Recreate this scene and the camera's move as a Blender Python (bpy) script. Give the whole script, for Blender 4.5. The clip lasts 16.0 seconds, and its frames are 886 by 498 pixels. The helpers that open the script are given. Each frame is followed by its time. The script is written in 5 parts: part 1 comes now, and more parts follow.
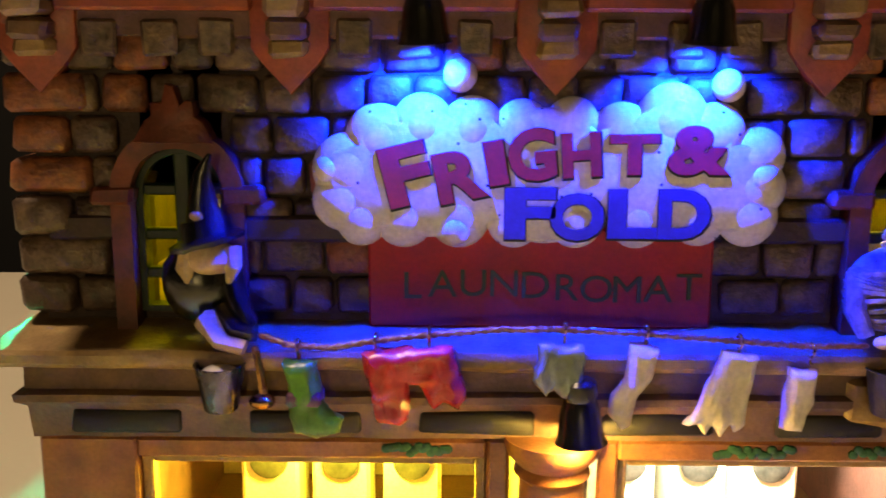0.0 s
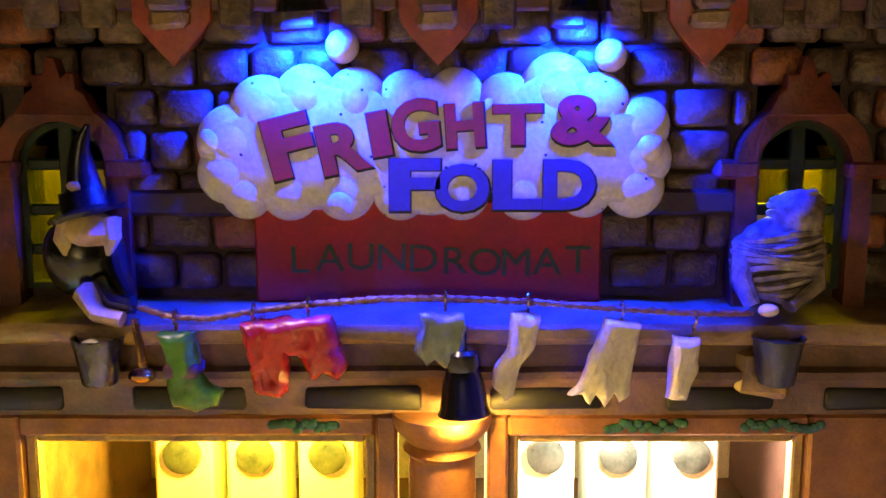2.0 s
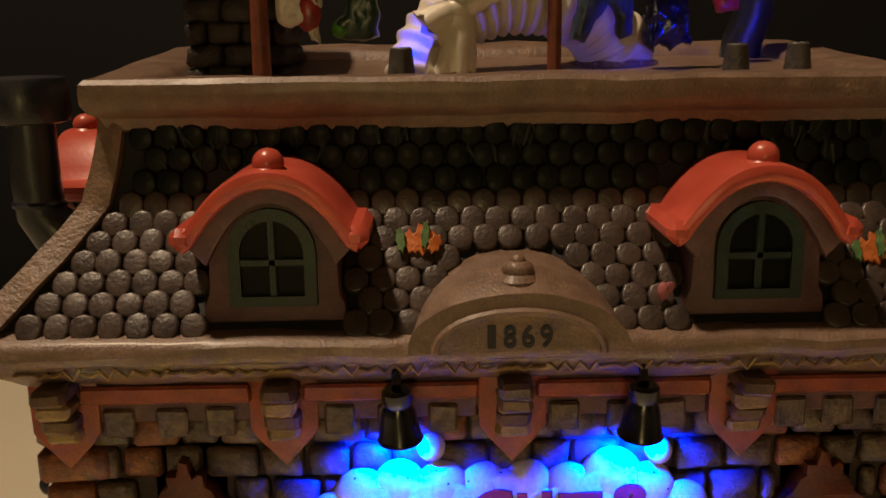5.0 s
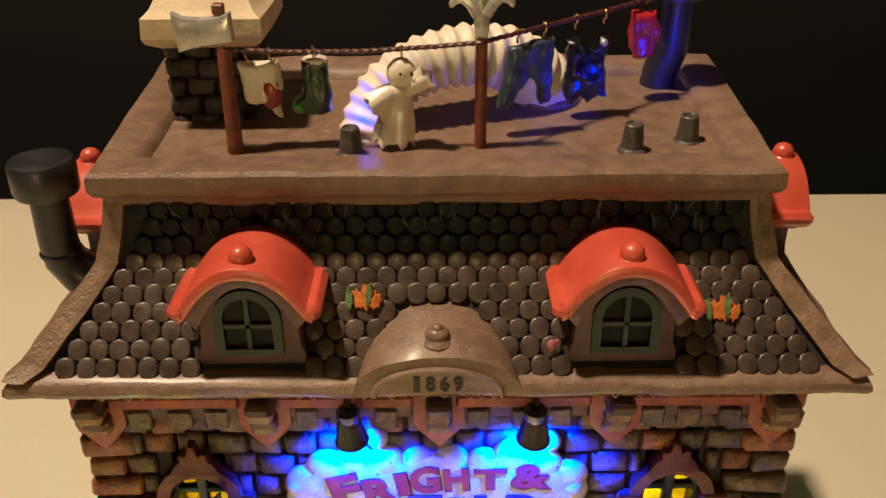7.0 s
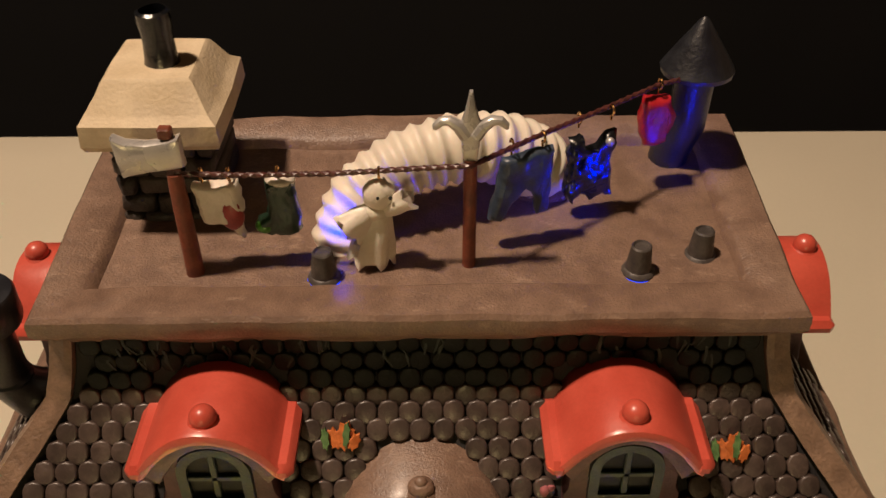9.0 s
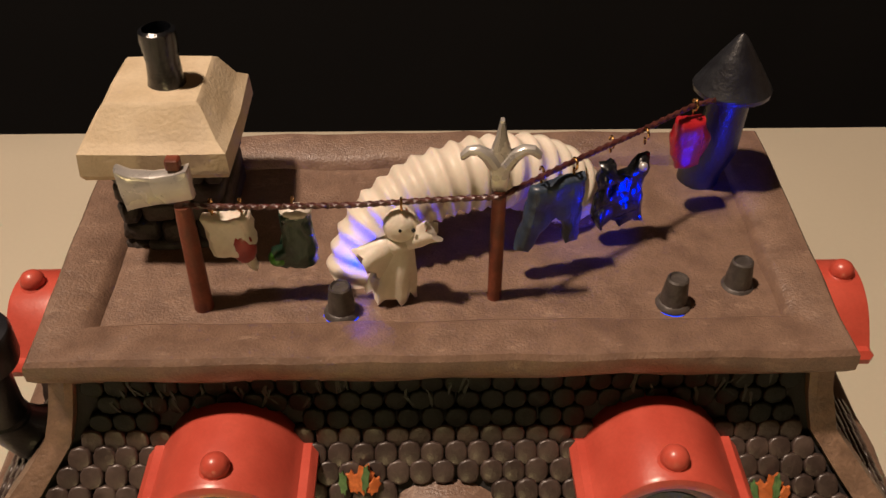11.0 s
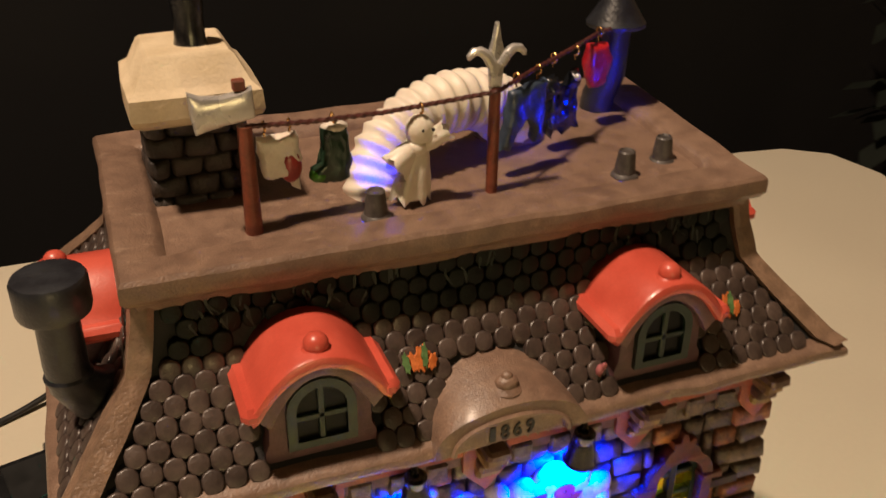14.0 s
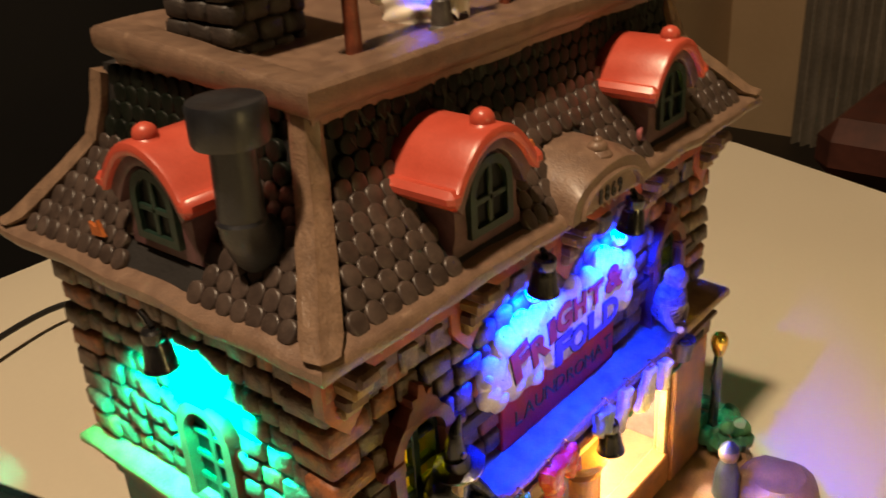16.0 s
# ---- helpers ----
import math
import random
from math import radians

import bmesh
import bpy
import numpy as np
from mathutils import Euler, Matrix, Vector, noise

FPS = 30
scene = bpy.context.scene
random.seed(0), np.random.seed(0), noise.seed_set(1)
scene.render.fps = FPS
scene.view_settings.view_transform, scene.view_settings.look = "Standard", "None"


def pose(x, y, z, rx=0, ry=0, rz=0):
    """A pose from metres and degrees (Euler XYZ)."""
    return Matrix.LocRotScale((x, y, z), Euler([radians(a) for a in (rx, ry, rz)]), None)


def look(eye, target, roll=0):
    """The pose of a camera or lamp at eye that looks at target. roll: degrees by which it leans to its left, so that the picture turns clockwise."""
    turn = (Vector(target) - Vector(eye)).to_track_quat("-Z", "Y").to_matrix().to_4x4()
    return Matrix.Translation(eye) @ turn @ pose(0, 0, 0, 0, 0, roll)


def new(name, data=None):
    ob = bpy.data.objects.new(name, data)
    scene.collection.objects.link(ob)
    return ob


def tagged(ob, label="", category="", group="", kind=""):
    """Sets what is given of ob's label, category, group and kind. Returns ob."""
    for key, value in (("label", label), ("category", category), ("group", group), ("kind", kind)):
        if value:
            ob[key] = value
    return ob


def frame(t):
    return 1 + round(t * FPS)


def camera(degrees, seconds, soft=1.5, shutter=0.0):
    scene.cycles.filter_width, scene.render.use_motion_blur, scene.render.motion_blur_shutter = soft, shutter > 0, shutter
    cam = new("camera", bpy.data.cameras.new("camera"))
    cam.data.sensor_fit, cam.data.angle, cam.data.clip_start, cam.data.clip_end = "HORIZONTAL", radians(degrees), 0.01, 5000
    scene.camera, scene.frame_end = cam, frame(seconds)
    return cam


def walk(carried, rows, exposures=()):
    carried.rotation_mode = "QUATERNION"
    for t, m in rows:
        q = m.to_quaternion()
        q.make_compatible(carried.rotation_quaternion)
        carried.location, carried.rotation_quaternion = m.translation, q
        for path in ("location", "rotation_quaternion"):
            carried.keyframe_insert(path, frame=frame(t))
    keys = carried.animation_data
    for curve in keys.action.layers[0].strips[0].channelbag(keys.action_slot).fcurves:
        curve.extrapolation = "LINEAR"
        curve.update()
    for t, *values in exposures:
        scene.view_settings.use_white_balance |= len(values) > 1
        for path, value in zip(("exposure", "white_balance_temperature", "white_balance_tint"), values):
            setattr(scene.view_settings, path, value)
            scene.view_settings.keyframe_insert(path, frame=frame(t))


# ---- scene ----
cam = camera(51.50, 16.0, shutter=0.4)
PATH = [
    (0, (-0.01524, -0.15195, 0.11077), (-0.0323, 1.8124, -0.2650), 0.29),
    (0.5, (-0.00407, -0.15262, 0.10766), (-0.0313, 1.8165, -0.2416), -0.01),
    (1, (0.00093, -0.15108, 0.10057), (0.0155, 1.8300, -0.1732), 0.20),
    (1.5, (-0.00027, -0.15257, 0.10207), (0.0044, 1.8258, -0.1915), 0.07),
    (2, (0.00088, -0.15250, 0.10095), (-0.0003, 1.8255, -0.1945), -0.01),
    (2.5, (-0.00000, -0.15200, 0.10293), (0.0116, 1.8259, -0.1936), -0.04),
    (3, (0.00158, -0.15272, 0.11002), (0.0021, 1.8255, -0.1840), -0.31),
    (3.5, (-0.00473, -0.15385, 0.12486), (0.0013, 1.8252, -0.1642), -0.51),
    (4, (-0.01284, -0.15243, 0.14516), (0.0196, 1.8260, -0.1460), -0.76),
    (4.2, (-0.01424, -0.15265, 0.15219), (0.0180, 1.8245, -0.1477), -0.77),
    (6.5, (-0.00358, -0.18153, 0.23204), (0.0100, 1.6225, -0.6313), -0.35),
    (7, (0.00133, -0.17773, 0.24815), (0.0009, 1.5794, -0.7070), -0.43),
    (7.5, (-0.00115, -0.16928, 0.25697), (0.0074, 1.5327, -0.7933), 0.12),
    (8, (0.00339, -0.15769, 0.26595), (0.0045, 1.5107, -0.8369), -0.19),
    (8.5, (0.00190, -0.14307, 0.27734), (0.0137, 1.4846, -0.8848), -0.22),
    (9, (0.00400, -0.13071, 0.28443), (0.0103, 1.4487, -0.9425), -0.40),
    (9.2, (0.00345, -0.12610, 0.28503), (0.0128, 1.4320, -0.9689), -0.23),
    (11.3, (-0.00320, -0.11711, 0.28518), (0.0355, 1.4405, -0.9688), 0.14),
    (11.5, (-0.00075, -0.11860, 0.28546), (-0.0016, 1.4202, -0.9921), -0.87),
    (12, (0.00037, -0.12548, 0.28330), (0.0066, 1.4241, -0.9812), -0.95),
    (12.5, (-0.00270, -0.13054, 0.27746), (0.0281, 1.4586, -0.9366), -2.04),
    (13, (-0.00976, -0.14531, 0.27416), (0.0451, 1.5244, -0.8254), -3.55),
    (13.5, (-0.04056, -0.15638, 0.26714), (0.3621, 1.5062, -0.7691), -0.23),
    (14, (-0.06876, -0.15975, 0.25784), (0.5785, 1.4751, -0.6952), 0.70),
    (14.5, (-0.09848, -0.16166, 0.24523), (0.8660, 1.3238, -0.6839), 0.98),
    (15, (-0.13701, -0.14960, 0.24032), (1.0053, 1.2070, -0.6843), 1.57),
    (15.5, (-0.16634, -0.13062, 0.22991), (1.0647, 1.1585, -0.6771), -1.02),
    (16, (-0.17161, -0.12353, 0.21515), (1.1884, 1.0587, -0.6524), -3.56),
]
EXPOSURES = [(0.0, -0.7, 6500, 10), (2.5, -0.7, 6500, 10), (3.5, -0.75, 6400, 10), (4.0, -1.3, 6400, 11), (4.3, -1.3, 6400, 11), (6.2, -0.05, 6000, 8), (7.5, -0.15, 6100, 9), (8.5, -0.34, 5900, 14),
             (12.0, -0.30, 5600, 16), (13.5, -0.16, 5700, 15), (15.0, -0.25, 6300, 10), (16.0, -0.3, 6400, 10)]
walk(cam, [(t, look(eye, target, roll)) for t, eye, target, roll in PATH], EXPOSURES)

# ---- light ----
world = bpy.data.worlds.new("night_room")
scene.world = world
world.use_nodes = True
world.node_tree.nodes["Background"].inputs[0].default_value = (0.78, 0.62, 0.78, 1)
world.node_tree.nodes["Background"].inputs[1].default_value = 0.026


def lamp(name, kind, place, target, watts, colour, size=0.01, cone=60.0, blend=0.4):
    data = bpy.data.lights.new(name, kind)
    data.energy, data.color = watts, colour
    if kind == "AREA":
        data.size = size
    else:
        data.shadow_soft_size = size
    if kind == "SPOT":
        data.spot_size, data.spot_blend = radians(cone), blend
    ob = new(name, data)
    ob.matrix_world = look(place, target)
    return ob


BLUE, GREEN, AMBER = (0.0006, 0.015, 1.0), (0.0, 1.0, 0.5), (1.0, 0.62, 0.10)
lamp("room_lamp", "AREA", (-0.56, -0.06, 1.75), (0, 0.02, 0.12), 42.0, (1.0, 0.72, 0.45), 0.10)
# low warm fill from the front, added for the facade; no seen source
lamp("front_fill_lamp", "AREA", (-0.10, -1.30, 0.20), (0, 0, 0.08), 2.3, (1.0, 0.70, 0.26), 0.12)
lamp("blue_led_left", "SPOT", (-0.0190, -0.0190, 0.1138), (-0.0195, -0.0055, 0.085), 1.6, BLUE, 0.0012, 130, 0.3)
lamp("blue_led_right", "SPOT", (0.0208, -0.0190, 0.1138), (0.0213, -0.0055, 0.085), 1.6, BLUE, 0.0012, 130, 0.3)
lamp("green_led", "SPOT", (-0.0885, 0.028, 0.1132), (-0.0690, 0.030, 0.090), 3.6, GREEN, 0.0012, 126, 0.3)
lamp("green_led_far", "SPOT", (0.0885, 0.028, 0.1132), (0.0690, 0.030, 0.090), 0.9, GREEN, 0.0012, 118, 0.3)
lamp("amber_led", "POINT", (0.0037, -0.0272, 0.0574), (0, 0, 0), 0.09, AMBER, 0.001)
lamp("deck_led_left", "SPOT", (-0.0183, 0.0092, 0.1775), (-0.012, 0.022, 0.184), 0.016, BLUE, 0.001, 110, 0.5)
lamp("deck_led_middle", "SPOT", (0.0423, 0.0105, 0.1775), (0.030, 0.026, 0.186), 0.018, BLUE, 0.001, 100, 0.5)
lamp("deck_led_right", "SPOT", (0.0553, 0.0150, 0.1775), (0.056, 0.038, 0.190), 0.025, BLUE, 0.001, 90, 0.5)
lamp("shop_bulb_yellow", "POINT", (-0.036, 0.012, 0.050), (0, 0, 0), 1.7, (1.0, 0.80, 0.03), 0.004)
lamp("shop_bulb_white", "POINT", (0.038, 0.012, 0.050), (0, 0, 0), 1.45, (1.0, 0.92, 0.50), 0.004)
lamp("upstairs_bulb_left", "POINT", (-0.058, 0.030, 0.102), (0, 0, 0), 0.09, (1.0, 0.86, 0.0), 0.004)
lamp("upstairs_bulb_right", "POINT", (0.060, 0.030, 0.099), (0, 0, 0), 0.10, (1.0, 0.86, 0.0), 0.004)

# ---- materials ----


def paint(name, base, second=None, rough=0.5, scale=220.0, bump=0.25, metal=0.0, grain=1400.0, coat=0.0, random_tint=0.0, speck=None, sub=0.0, mottle=0.45):
    """A painted or plain surface with broad blotches, fine grain and relief."""
    m = bpy.data.materials.new(name)
    m.use_nodes = True
    nt = m.node_tree
    b = nt.nodes["Principled BSDF"]
    second = second or tuple(c * 0.72 for c in base)
    co = nt.nodes.new("ShaderNodeTexCoord")
    n1 = nt.nodes.new("ShaderNodeTexNoise")
    n1.inputs["Scale"].default_value, n1.inputs["Detail"].default_value = scale, 5
    n2 = nt.nodes.new("ShaderNodeTexNoise")
    n2.inputs["Scale"].default_value, n2.inputs["Detail"].default_value = grain, 4
    geo = nt.nodes.new("ShaderNodeNewGeometry")
    for n in (n1, n2):
        nt.links.new(geo.outputs["Position"], n.inputs["Vector"])
    ramp = nt.nodes.new("ShaderNodeValToRGB")
    ramp.color_ramp.elements[0].position, ramp.color_ramp.elements[1].position = 0.36, 0.64
    ramp.color_ramp.elements[0].color, ramp.color_ramp.elements[1].color = (*second, 1), (*base, 1)
    nt.links.new(n1.outputs["Fac"], ramp.inputs[0])
    out = ramp.outputs[0]
    mix = nt.nodes.new("ShaderNodeMix")
    mix.data_type, mix.blend_type = "RGBA", "MULTIPLY"
    mix.inputs["Factor"].default_value = mottle
    nt.links.new(out, mix.inputs["A"])
    nt.links.new(n2.outputs["Fac"], mix.inputs["B"])
    gain = nt.nodes.new("ShaderNodeMix")
    gain.data_type, gain.blend_type = "RGBA", "MULTIPLY"
    gain.inputs["Factor"].default_value = 1.0
    gain.inputs["B"].default_value = (1 + 0.62 * mottle,) * 3 + (1,)
    nt.links.new(mix.outputs["Result"], gain.inputs["A"])
    out = gain.outputs["Result"]
    if random_tint:
        info = nt.nodes.new("ShaderNodeObjectInfo")
        hsv = nt.nodes.new("ShaderNodeHueSaturation")
        rng = nt.nodes.new("ShaderNodeMapRange")
        rng.inputs["To Min"].default_value, rng.inputs["To Max"].default_value = 1 - random_tint, 1 + random_tint
        nt.links.new(info.outputs["Random"], rng.inputs["Value"])
        nt.links.new(rng.outputs["Result"], hsv.inputs["Value"])
        nt.links.new(out, hsv.inputs["Color"])
        out = hsv.outputs[0]
    if speck:
        vo = nt.nodes.new("ShaderNodeTexVoronoi")
        vo.inputs["Scale"].default_value = speck[1]
        nt.links.new(geo.outputs["Position"], vo.inputs["Vector"])
        lt = nt.nodes.new("ShaderNodeMath")
        lt.operation = "LESS_THAN"
        lt.inputs[1].default_value = speck[2]
        nt.links.new(vo.outputs["Distance"], lt.inputs[0])
        sm = nt.nodes.new("ShaderNodeMix")
        sm.data_type = "RGBA"
        sm.inputs["B"].default_value = (*speck[0], 1)
        nt.links.new(lt.outputs[0], sm.inputs["Factor"])
        nt.links.new(out, sm.inputs["A"])
        out = sm.outputs["Result"]
    nt.links.new(out, b.inputs["Base Color"])
    b.inputs["Metallic"].default_value = metal
    rr = nt.nodes.new("ShaderNodeMapRange")
    rr.inputs["To Min"].default_value, rr.inputs["To Max"].default_value = max(0.05, rough - 0.14), min(1, rough + 0.16)
    nt.links.new(n1.outputs["Fac"], rr.inputs["Value"])
    nt.links.new(rr.outputs["Result"], b.inputs["Roughness"])
    b.inputs["Coat Weight"].default_value = coat
    b.inputs["Coat Roughness"].default_value = 0.25
    if sub:
        b.inputs["Subsurface Weight"].default_value = sub
        b.inputs["Subsurface Scale"].default_value = 0.002
    if bump:
        add = nt.nodes.new("ShaderNodeMath")
        add.operation = "ADD"
        nt.links.new(n1.outputs["Fac"], add.inputs[0])
        nt.links.new(n2.outputs["Fac"], add.inputs[1])
        bm_ = nt.nodes.new("ShaderNodeBump")
        bm_.inputs["Strength"].default_value = bump
        bm_.inputs["Distance"].default_value = 0.00028
        nt.links.new(add.outputs[0], bm_.inputs["Height"])
        nt.links.new(bm_.outputs[0], b.inputs["Normal"])
    return m


def worn(m, colour, scale, low, high, share):
    """Rubbed pale patches and scratches where the paint has worn off; the deck's finest flecks are painted glints."""
    nt = m.node_tree
    b = nt.nodes["Principled BSDF"]
    src = b.inputs["Base Color"].links[0].from_socket
    geo = nt.nodes.new("ShaderNodeNewGeometry")
    mp = nt.nodes.new("ShaderNodeMapping")
    mp.inputs["Scale"].default_value = (0.45, 1.0, 1.0)
    mp.inputs["Rotation"].default_value = (0, 0, 0.5)
    n = nt.nodes.new("ShaderNodeTexNoise")
    n.inputs["Scale"].default_value, n.inputs["Detail"].default_value, n.inputs["Roughness"].default_value = scale, 8, 0.72
    rng = nt.nodes.new("ShaderNodeMapRange")
    rng.inputs["From Min"].default_value, rng.inputs["From Max"].default_value, rng.inputs["To Max"].default_value = low, high, share
    mix = nt.nodes.new("ShaderNodeMix")
    mix.data_type = "RGBA"
    mix.inputs["B"].default_value = (*colour, 1)
    nt.links.new(geo.outputs["Position"], mp.inputs["Vector"])
    nt.links.new(mp.outputs[0], n.inputs["Vector"])
    nt.links.new(n.outputs["Fac"], rng.inputs["Value"])
    nt.links.new(rng.outputs["Result"], mix.inputs["Factor"])
    nt.links.new(src, mix.inputs["A"])
    nt.links.new(mix.outputs["Result"], b.inputs["Base Color"])


def glowing(name, colour, strength):
    m = bpy.data.materials.new(name)
    m.use_nodes = True
    b = m.node_tree.nodes["Principled BSDF"]
    b.inputs["Base Color"].default_value = (*colour, 1)
    b.inputs["Emission Color"].default_value = (*colour, 1)
    b.inputs["Emission Strength"].default_value = strength
    return m


TAUPE = paint("brown_grey_trim_paint", (0.235, 0.15, 0.104), (0.175, 0.11, 0.078), 0.38, 240, 0.7, coat=0.22, grain=2000)
DECK = paint("worn_brown_roof_deck", (0.27, 0.165, 0.122), (0.17, 0.10, 0.075), 0.18, 420, 1.0, coat=0.9, grain=2200)
DECK.node_tree.nodes["Principled BSDF"].inputs["Coat Roughness"].default_value = 0.10
HIP = paint("brown_wood_grain_hip", (0.25, 0.16, 0.105), (0.17, 0.108, 0.072), 0.42, 260, 0.9, coat=0.15)
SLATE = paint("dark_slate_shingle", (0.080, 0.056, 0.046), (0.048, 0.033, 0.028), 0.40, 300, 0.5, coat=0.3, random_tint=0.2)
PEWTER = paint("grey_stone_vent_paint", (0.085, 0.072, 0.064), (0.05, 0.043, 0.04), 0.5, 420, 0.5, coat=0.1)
# upper slates: the rim's shade and a mossy tint put into the colour
SLATE_SHADED = paint("mossy_shaded_shingle", (0.010, 0.012, 0.009), (0.005, 0.008, 0.005), 0.5, 260, 0.45, coat=0.05, random_tint=0.3)
SLATE_SHADED.node_tree.nodes["Principled BSDF"].inputs["Specular IOR Level"].default_value = 0.15
SLATE_BED = paint("black_roof_underlay", (0.014, 0.012, 0.012), None, 0.7, 260, 0.4)
CORAL = paint("coral_red_dormer_paint", (0.60, 0.098, 0.060), (0.52, 0.076, 0.046), 0.36, 110, 0.15, coat=0.3, mottle=0.2)
PLUM = paint("plum_brown_wall_paint", (0.15, 0.070, 0.074), (0.09, 0.042, 0.046), 0.5, 200, 0.4)
WINGREEN = paint("dark_green_window_paint", (0.013, 0.034, 0.023), (0.007, 0.018, 0.012), 0.4, 260, 0.3)
PANE = paint("blackened_window_pane", (0.003, 0.004, 0.003), None, 0.35, 300, 0.1)
PANE.node_tree.nodes["Principled BSDF"].inputs["Specular IOR Level"].default_value = 0.15
STONE = paint("grey_brown_wall_stone", (0.145, 0.095, 0.066), (0.055, 0.036, 0.028), 0.42, 420, 1.0, coat=0.15, random_tint=0.35)
STONE_RED = paint("rusty_orange_wall_stone", (0.32, 0.11, 0.04), (0.14, 0.05, 0.025), 0.5, 420, 1.0, coat=0.15, random_tint=0.2)
MORTAR = paint("dark_mortar", (0.075, 0.05, 0.045), (0.045, 0.03, 0.03), 0.75, 300, 0.6)
RUST = paint("rust_red_trim_paint", (0.36, 0.075, 0.035), (0.22, 0.05, 0.03), 0.45, 200, 0.3, coat=0.1)
BAND = paint("dark_plum_band_paint", (0.045, 0.024, 0.027), (0.026, 0.015, 0.018), 0.55, 200, 0.4)
ARCH = paint("brown_red_arch_paint", (0.17, 0.036, 0.018), (0.09, 0.022, 0.013), 0.45, 240, 0.4, coat=0.1)
OCHRE = paint("ochre_stone_moulding", (0.36, 0.24, 0.10), (0.20, 0.12, 0.055), 0.45, 170, 0.6, coat=0.15)
BROWN = paint("brown_cornice_paint", (0.17, 0.095, 0.06), (0.09, 0.05, 0.035), 0.5, 170, 0.5)
SLOT = paint("black_recess_paint", (0.012, 0.010, 0.010), None, 0.6, 200, 0.2)
BLACK = paint("gloss_black_plastic", (0.010, 0.010, 0.011), None, 0.22, 200, 0.05, coat=0.4)
CLOUD = paint("white_sign_paint", (0.78, 0.76, 0.74), (0.70, 0.68, 0.68), 0.30, 120, 0.08, coat=0.3, speck=((0.03, 0.02, 0.03), 330, 0.085))
PUFF = paint("white_foam_bubble", (0.78, 0.76, 0.74), (0.70, 0.66, 0.66), 0.30, 160, 0.12, coat=0.3)
RED_INK = paint("crimson_letter_paint", (0.46, 0.012, 0.014), (0.38, 0.010, 0.011), 0.4, 300, 0.1)
BLUE_INK = paint("indigo_letter_paint", (0.035, 0.028, 0.14), (0.028, 0.022, 0.11), 0.4, 300, 0.1)
PANEL_RED = paint("dark_red_sign_panel", (0.48, 0.016, 0.006), (0.36, 0.012, 0.005), 0.55, 150, 0.25)
GREEN_INK = paint("faded_green_letter_paint", (0.03, 0.075, 0.008), (0.02, 0.05, 0.006), 0.5, 300, 0.1)
INK = paint("black_numeral_paint", (0.010, 0.009, 0.009), None, 0.5, 300, 0.05)
CREAM = paint("cream_stone_cap", (0.70, 0.58, 0.40), (0.60, 0.48, 0.31), 0.6, 140, 0.5, mottle=0.2)
CHIM = paint("dark_chimney_stone", (0.055, 0.042, 0.036), (0.028, 0.022, 0.02), 0.55, 240, 0.8, random_tint=0.3)
IRON = paint("blackened_iron", (0.022, 0.024, 0.030), (0.012, 0.012, 0.016), 0.38, 200, 0.35, coat=0.2)
STEEL = paint("bluish_steel", (0.11, 0.115, 0.13), (0.05, 0.055, 0.065), 0.32, 260, 0.25, metal=0.6)
SILVER = paint("silver_paint", (0.60, 0.58, 0.56), (0.50, 0.48, 0.46), 0.28, 200, 0.12, metal=0.45, mottle=0.15)
POST = paint("red_brown_wood_post", (0.25, 0.065, 0.03), (0.15, 0.04, 0.02), 0.45, 260, 0.4)
ROPE = paint("dark_red_twisted_cord", (0.11, 0.03, 0.025), (0.05, 0.015, 0.012), 0.4, 900, 0.2, coat=0.2)
ROPE_GOLD = paint("copper_brown_twisted_cord", (0.34, 0.15, 0.05), (0.18, 0.07, 0.025), 0.35, 900, 0.2, coat=0.3)
BRASS = paint("brass_wire", (0.70, 0.42, 0.14), (0.5, 0.28, 0.09), 0.25, 300, 0.05, metal=1.0)
BONE = paint("off_white_cloth_resin", (0.86, 0.79, 0.69), (0.80, 0.71, 0.60), 0.36, 220, 0.3, coat=0.3, sub=0.05, mottle=0.15)
HOSE = paint("white_ribbed_plastic", (0.82, 0.75, 0.64), (0.76, 0.68, 0.57), 0.45, 200, 0.06, sub=0.05, mottle=0.1)
BLOOD = paint("dark_red_stain", (0.35, 0.03, 0.02), (0.24, 0.02, 0.015), 0.35, 300, 0.2, coat=0.3)
SOCKGREEN = paint("green_sock_paint", (0.09, 0.30, 0.018), (0.045, 0.16, 0.012), 0.35, 260, 0.3, coat=0.3)
SOCKPURPLE = paint("purple_sock_band", (0.13, 0.05, 0.11), None, 0.4, 260, 0.2, coat=0.3)
DENIM = paint("denim_blue_paint", (0.05, 0.075, 0.12), (0.025, 0.036, 0.06), 0.4, 260, 0.3, coat=0.25)
JET = paint("shiny_black_cloth", (0.008, 0.009, 0.012), None, 0.2, 300, 0.4, coat=0.6)
SCARLET = paint("scarlet_cloth_paint", (0.55, 0.02, 0.03), (0.40, 0.015, 0.02), 0.32, 260, 0.3, coat=0.3)
SALMON = paint("bright_red_shorts_paint", (0.62, 0.03, 0.03), (0.45, 0.018, 0.02), 0.26, 260, 0.45, coat=0.4)
GREYBLUE = paint("grey_blue_cloth_paint", (0.22, 0.28, 0.27), (0.13, 0.17, 0.17), 0.35, 260, 0.4, coat=0.3)
PALE = paint("pale_cloth_paint", (0.78, 0.72, 0.65), (0.68, 0.61, 0.53), 0.4, 260, 0.35, coat=0.2)
ORANGE = paint("pumpkin_orange_paint", (0.62, 0.18, 0.04), (0.45, 0.11, 0.02), 0.45, 500, 0.4, random_tint=0.15)
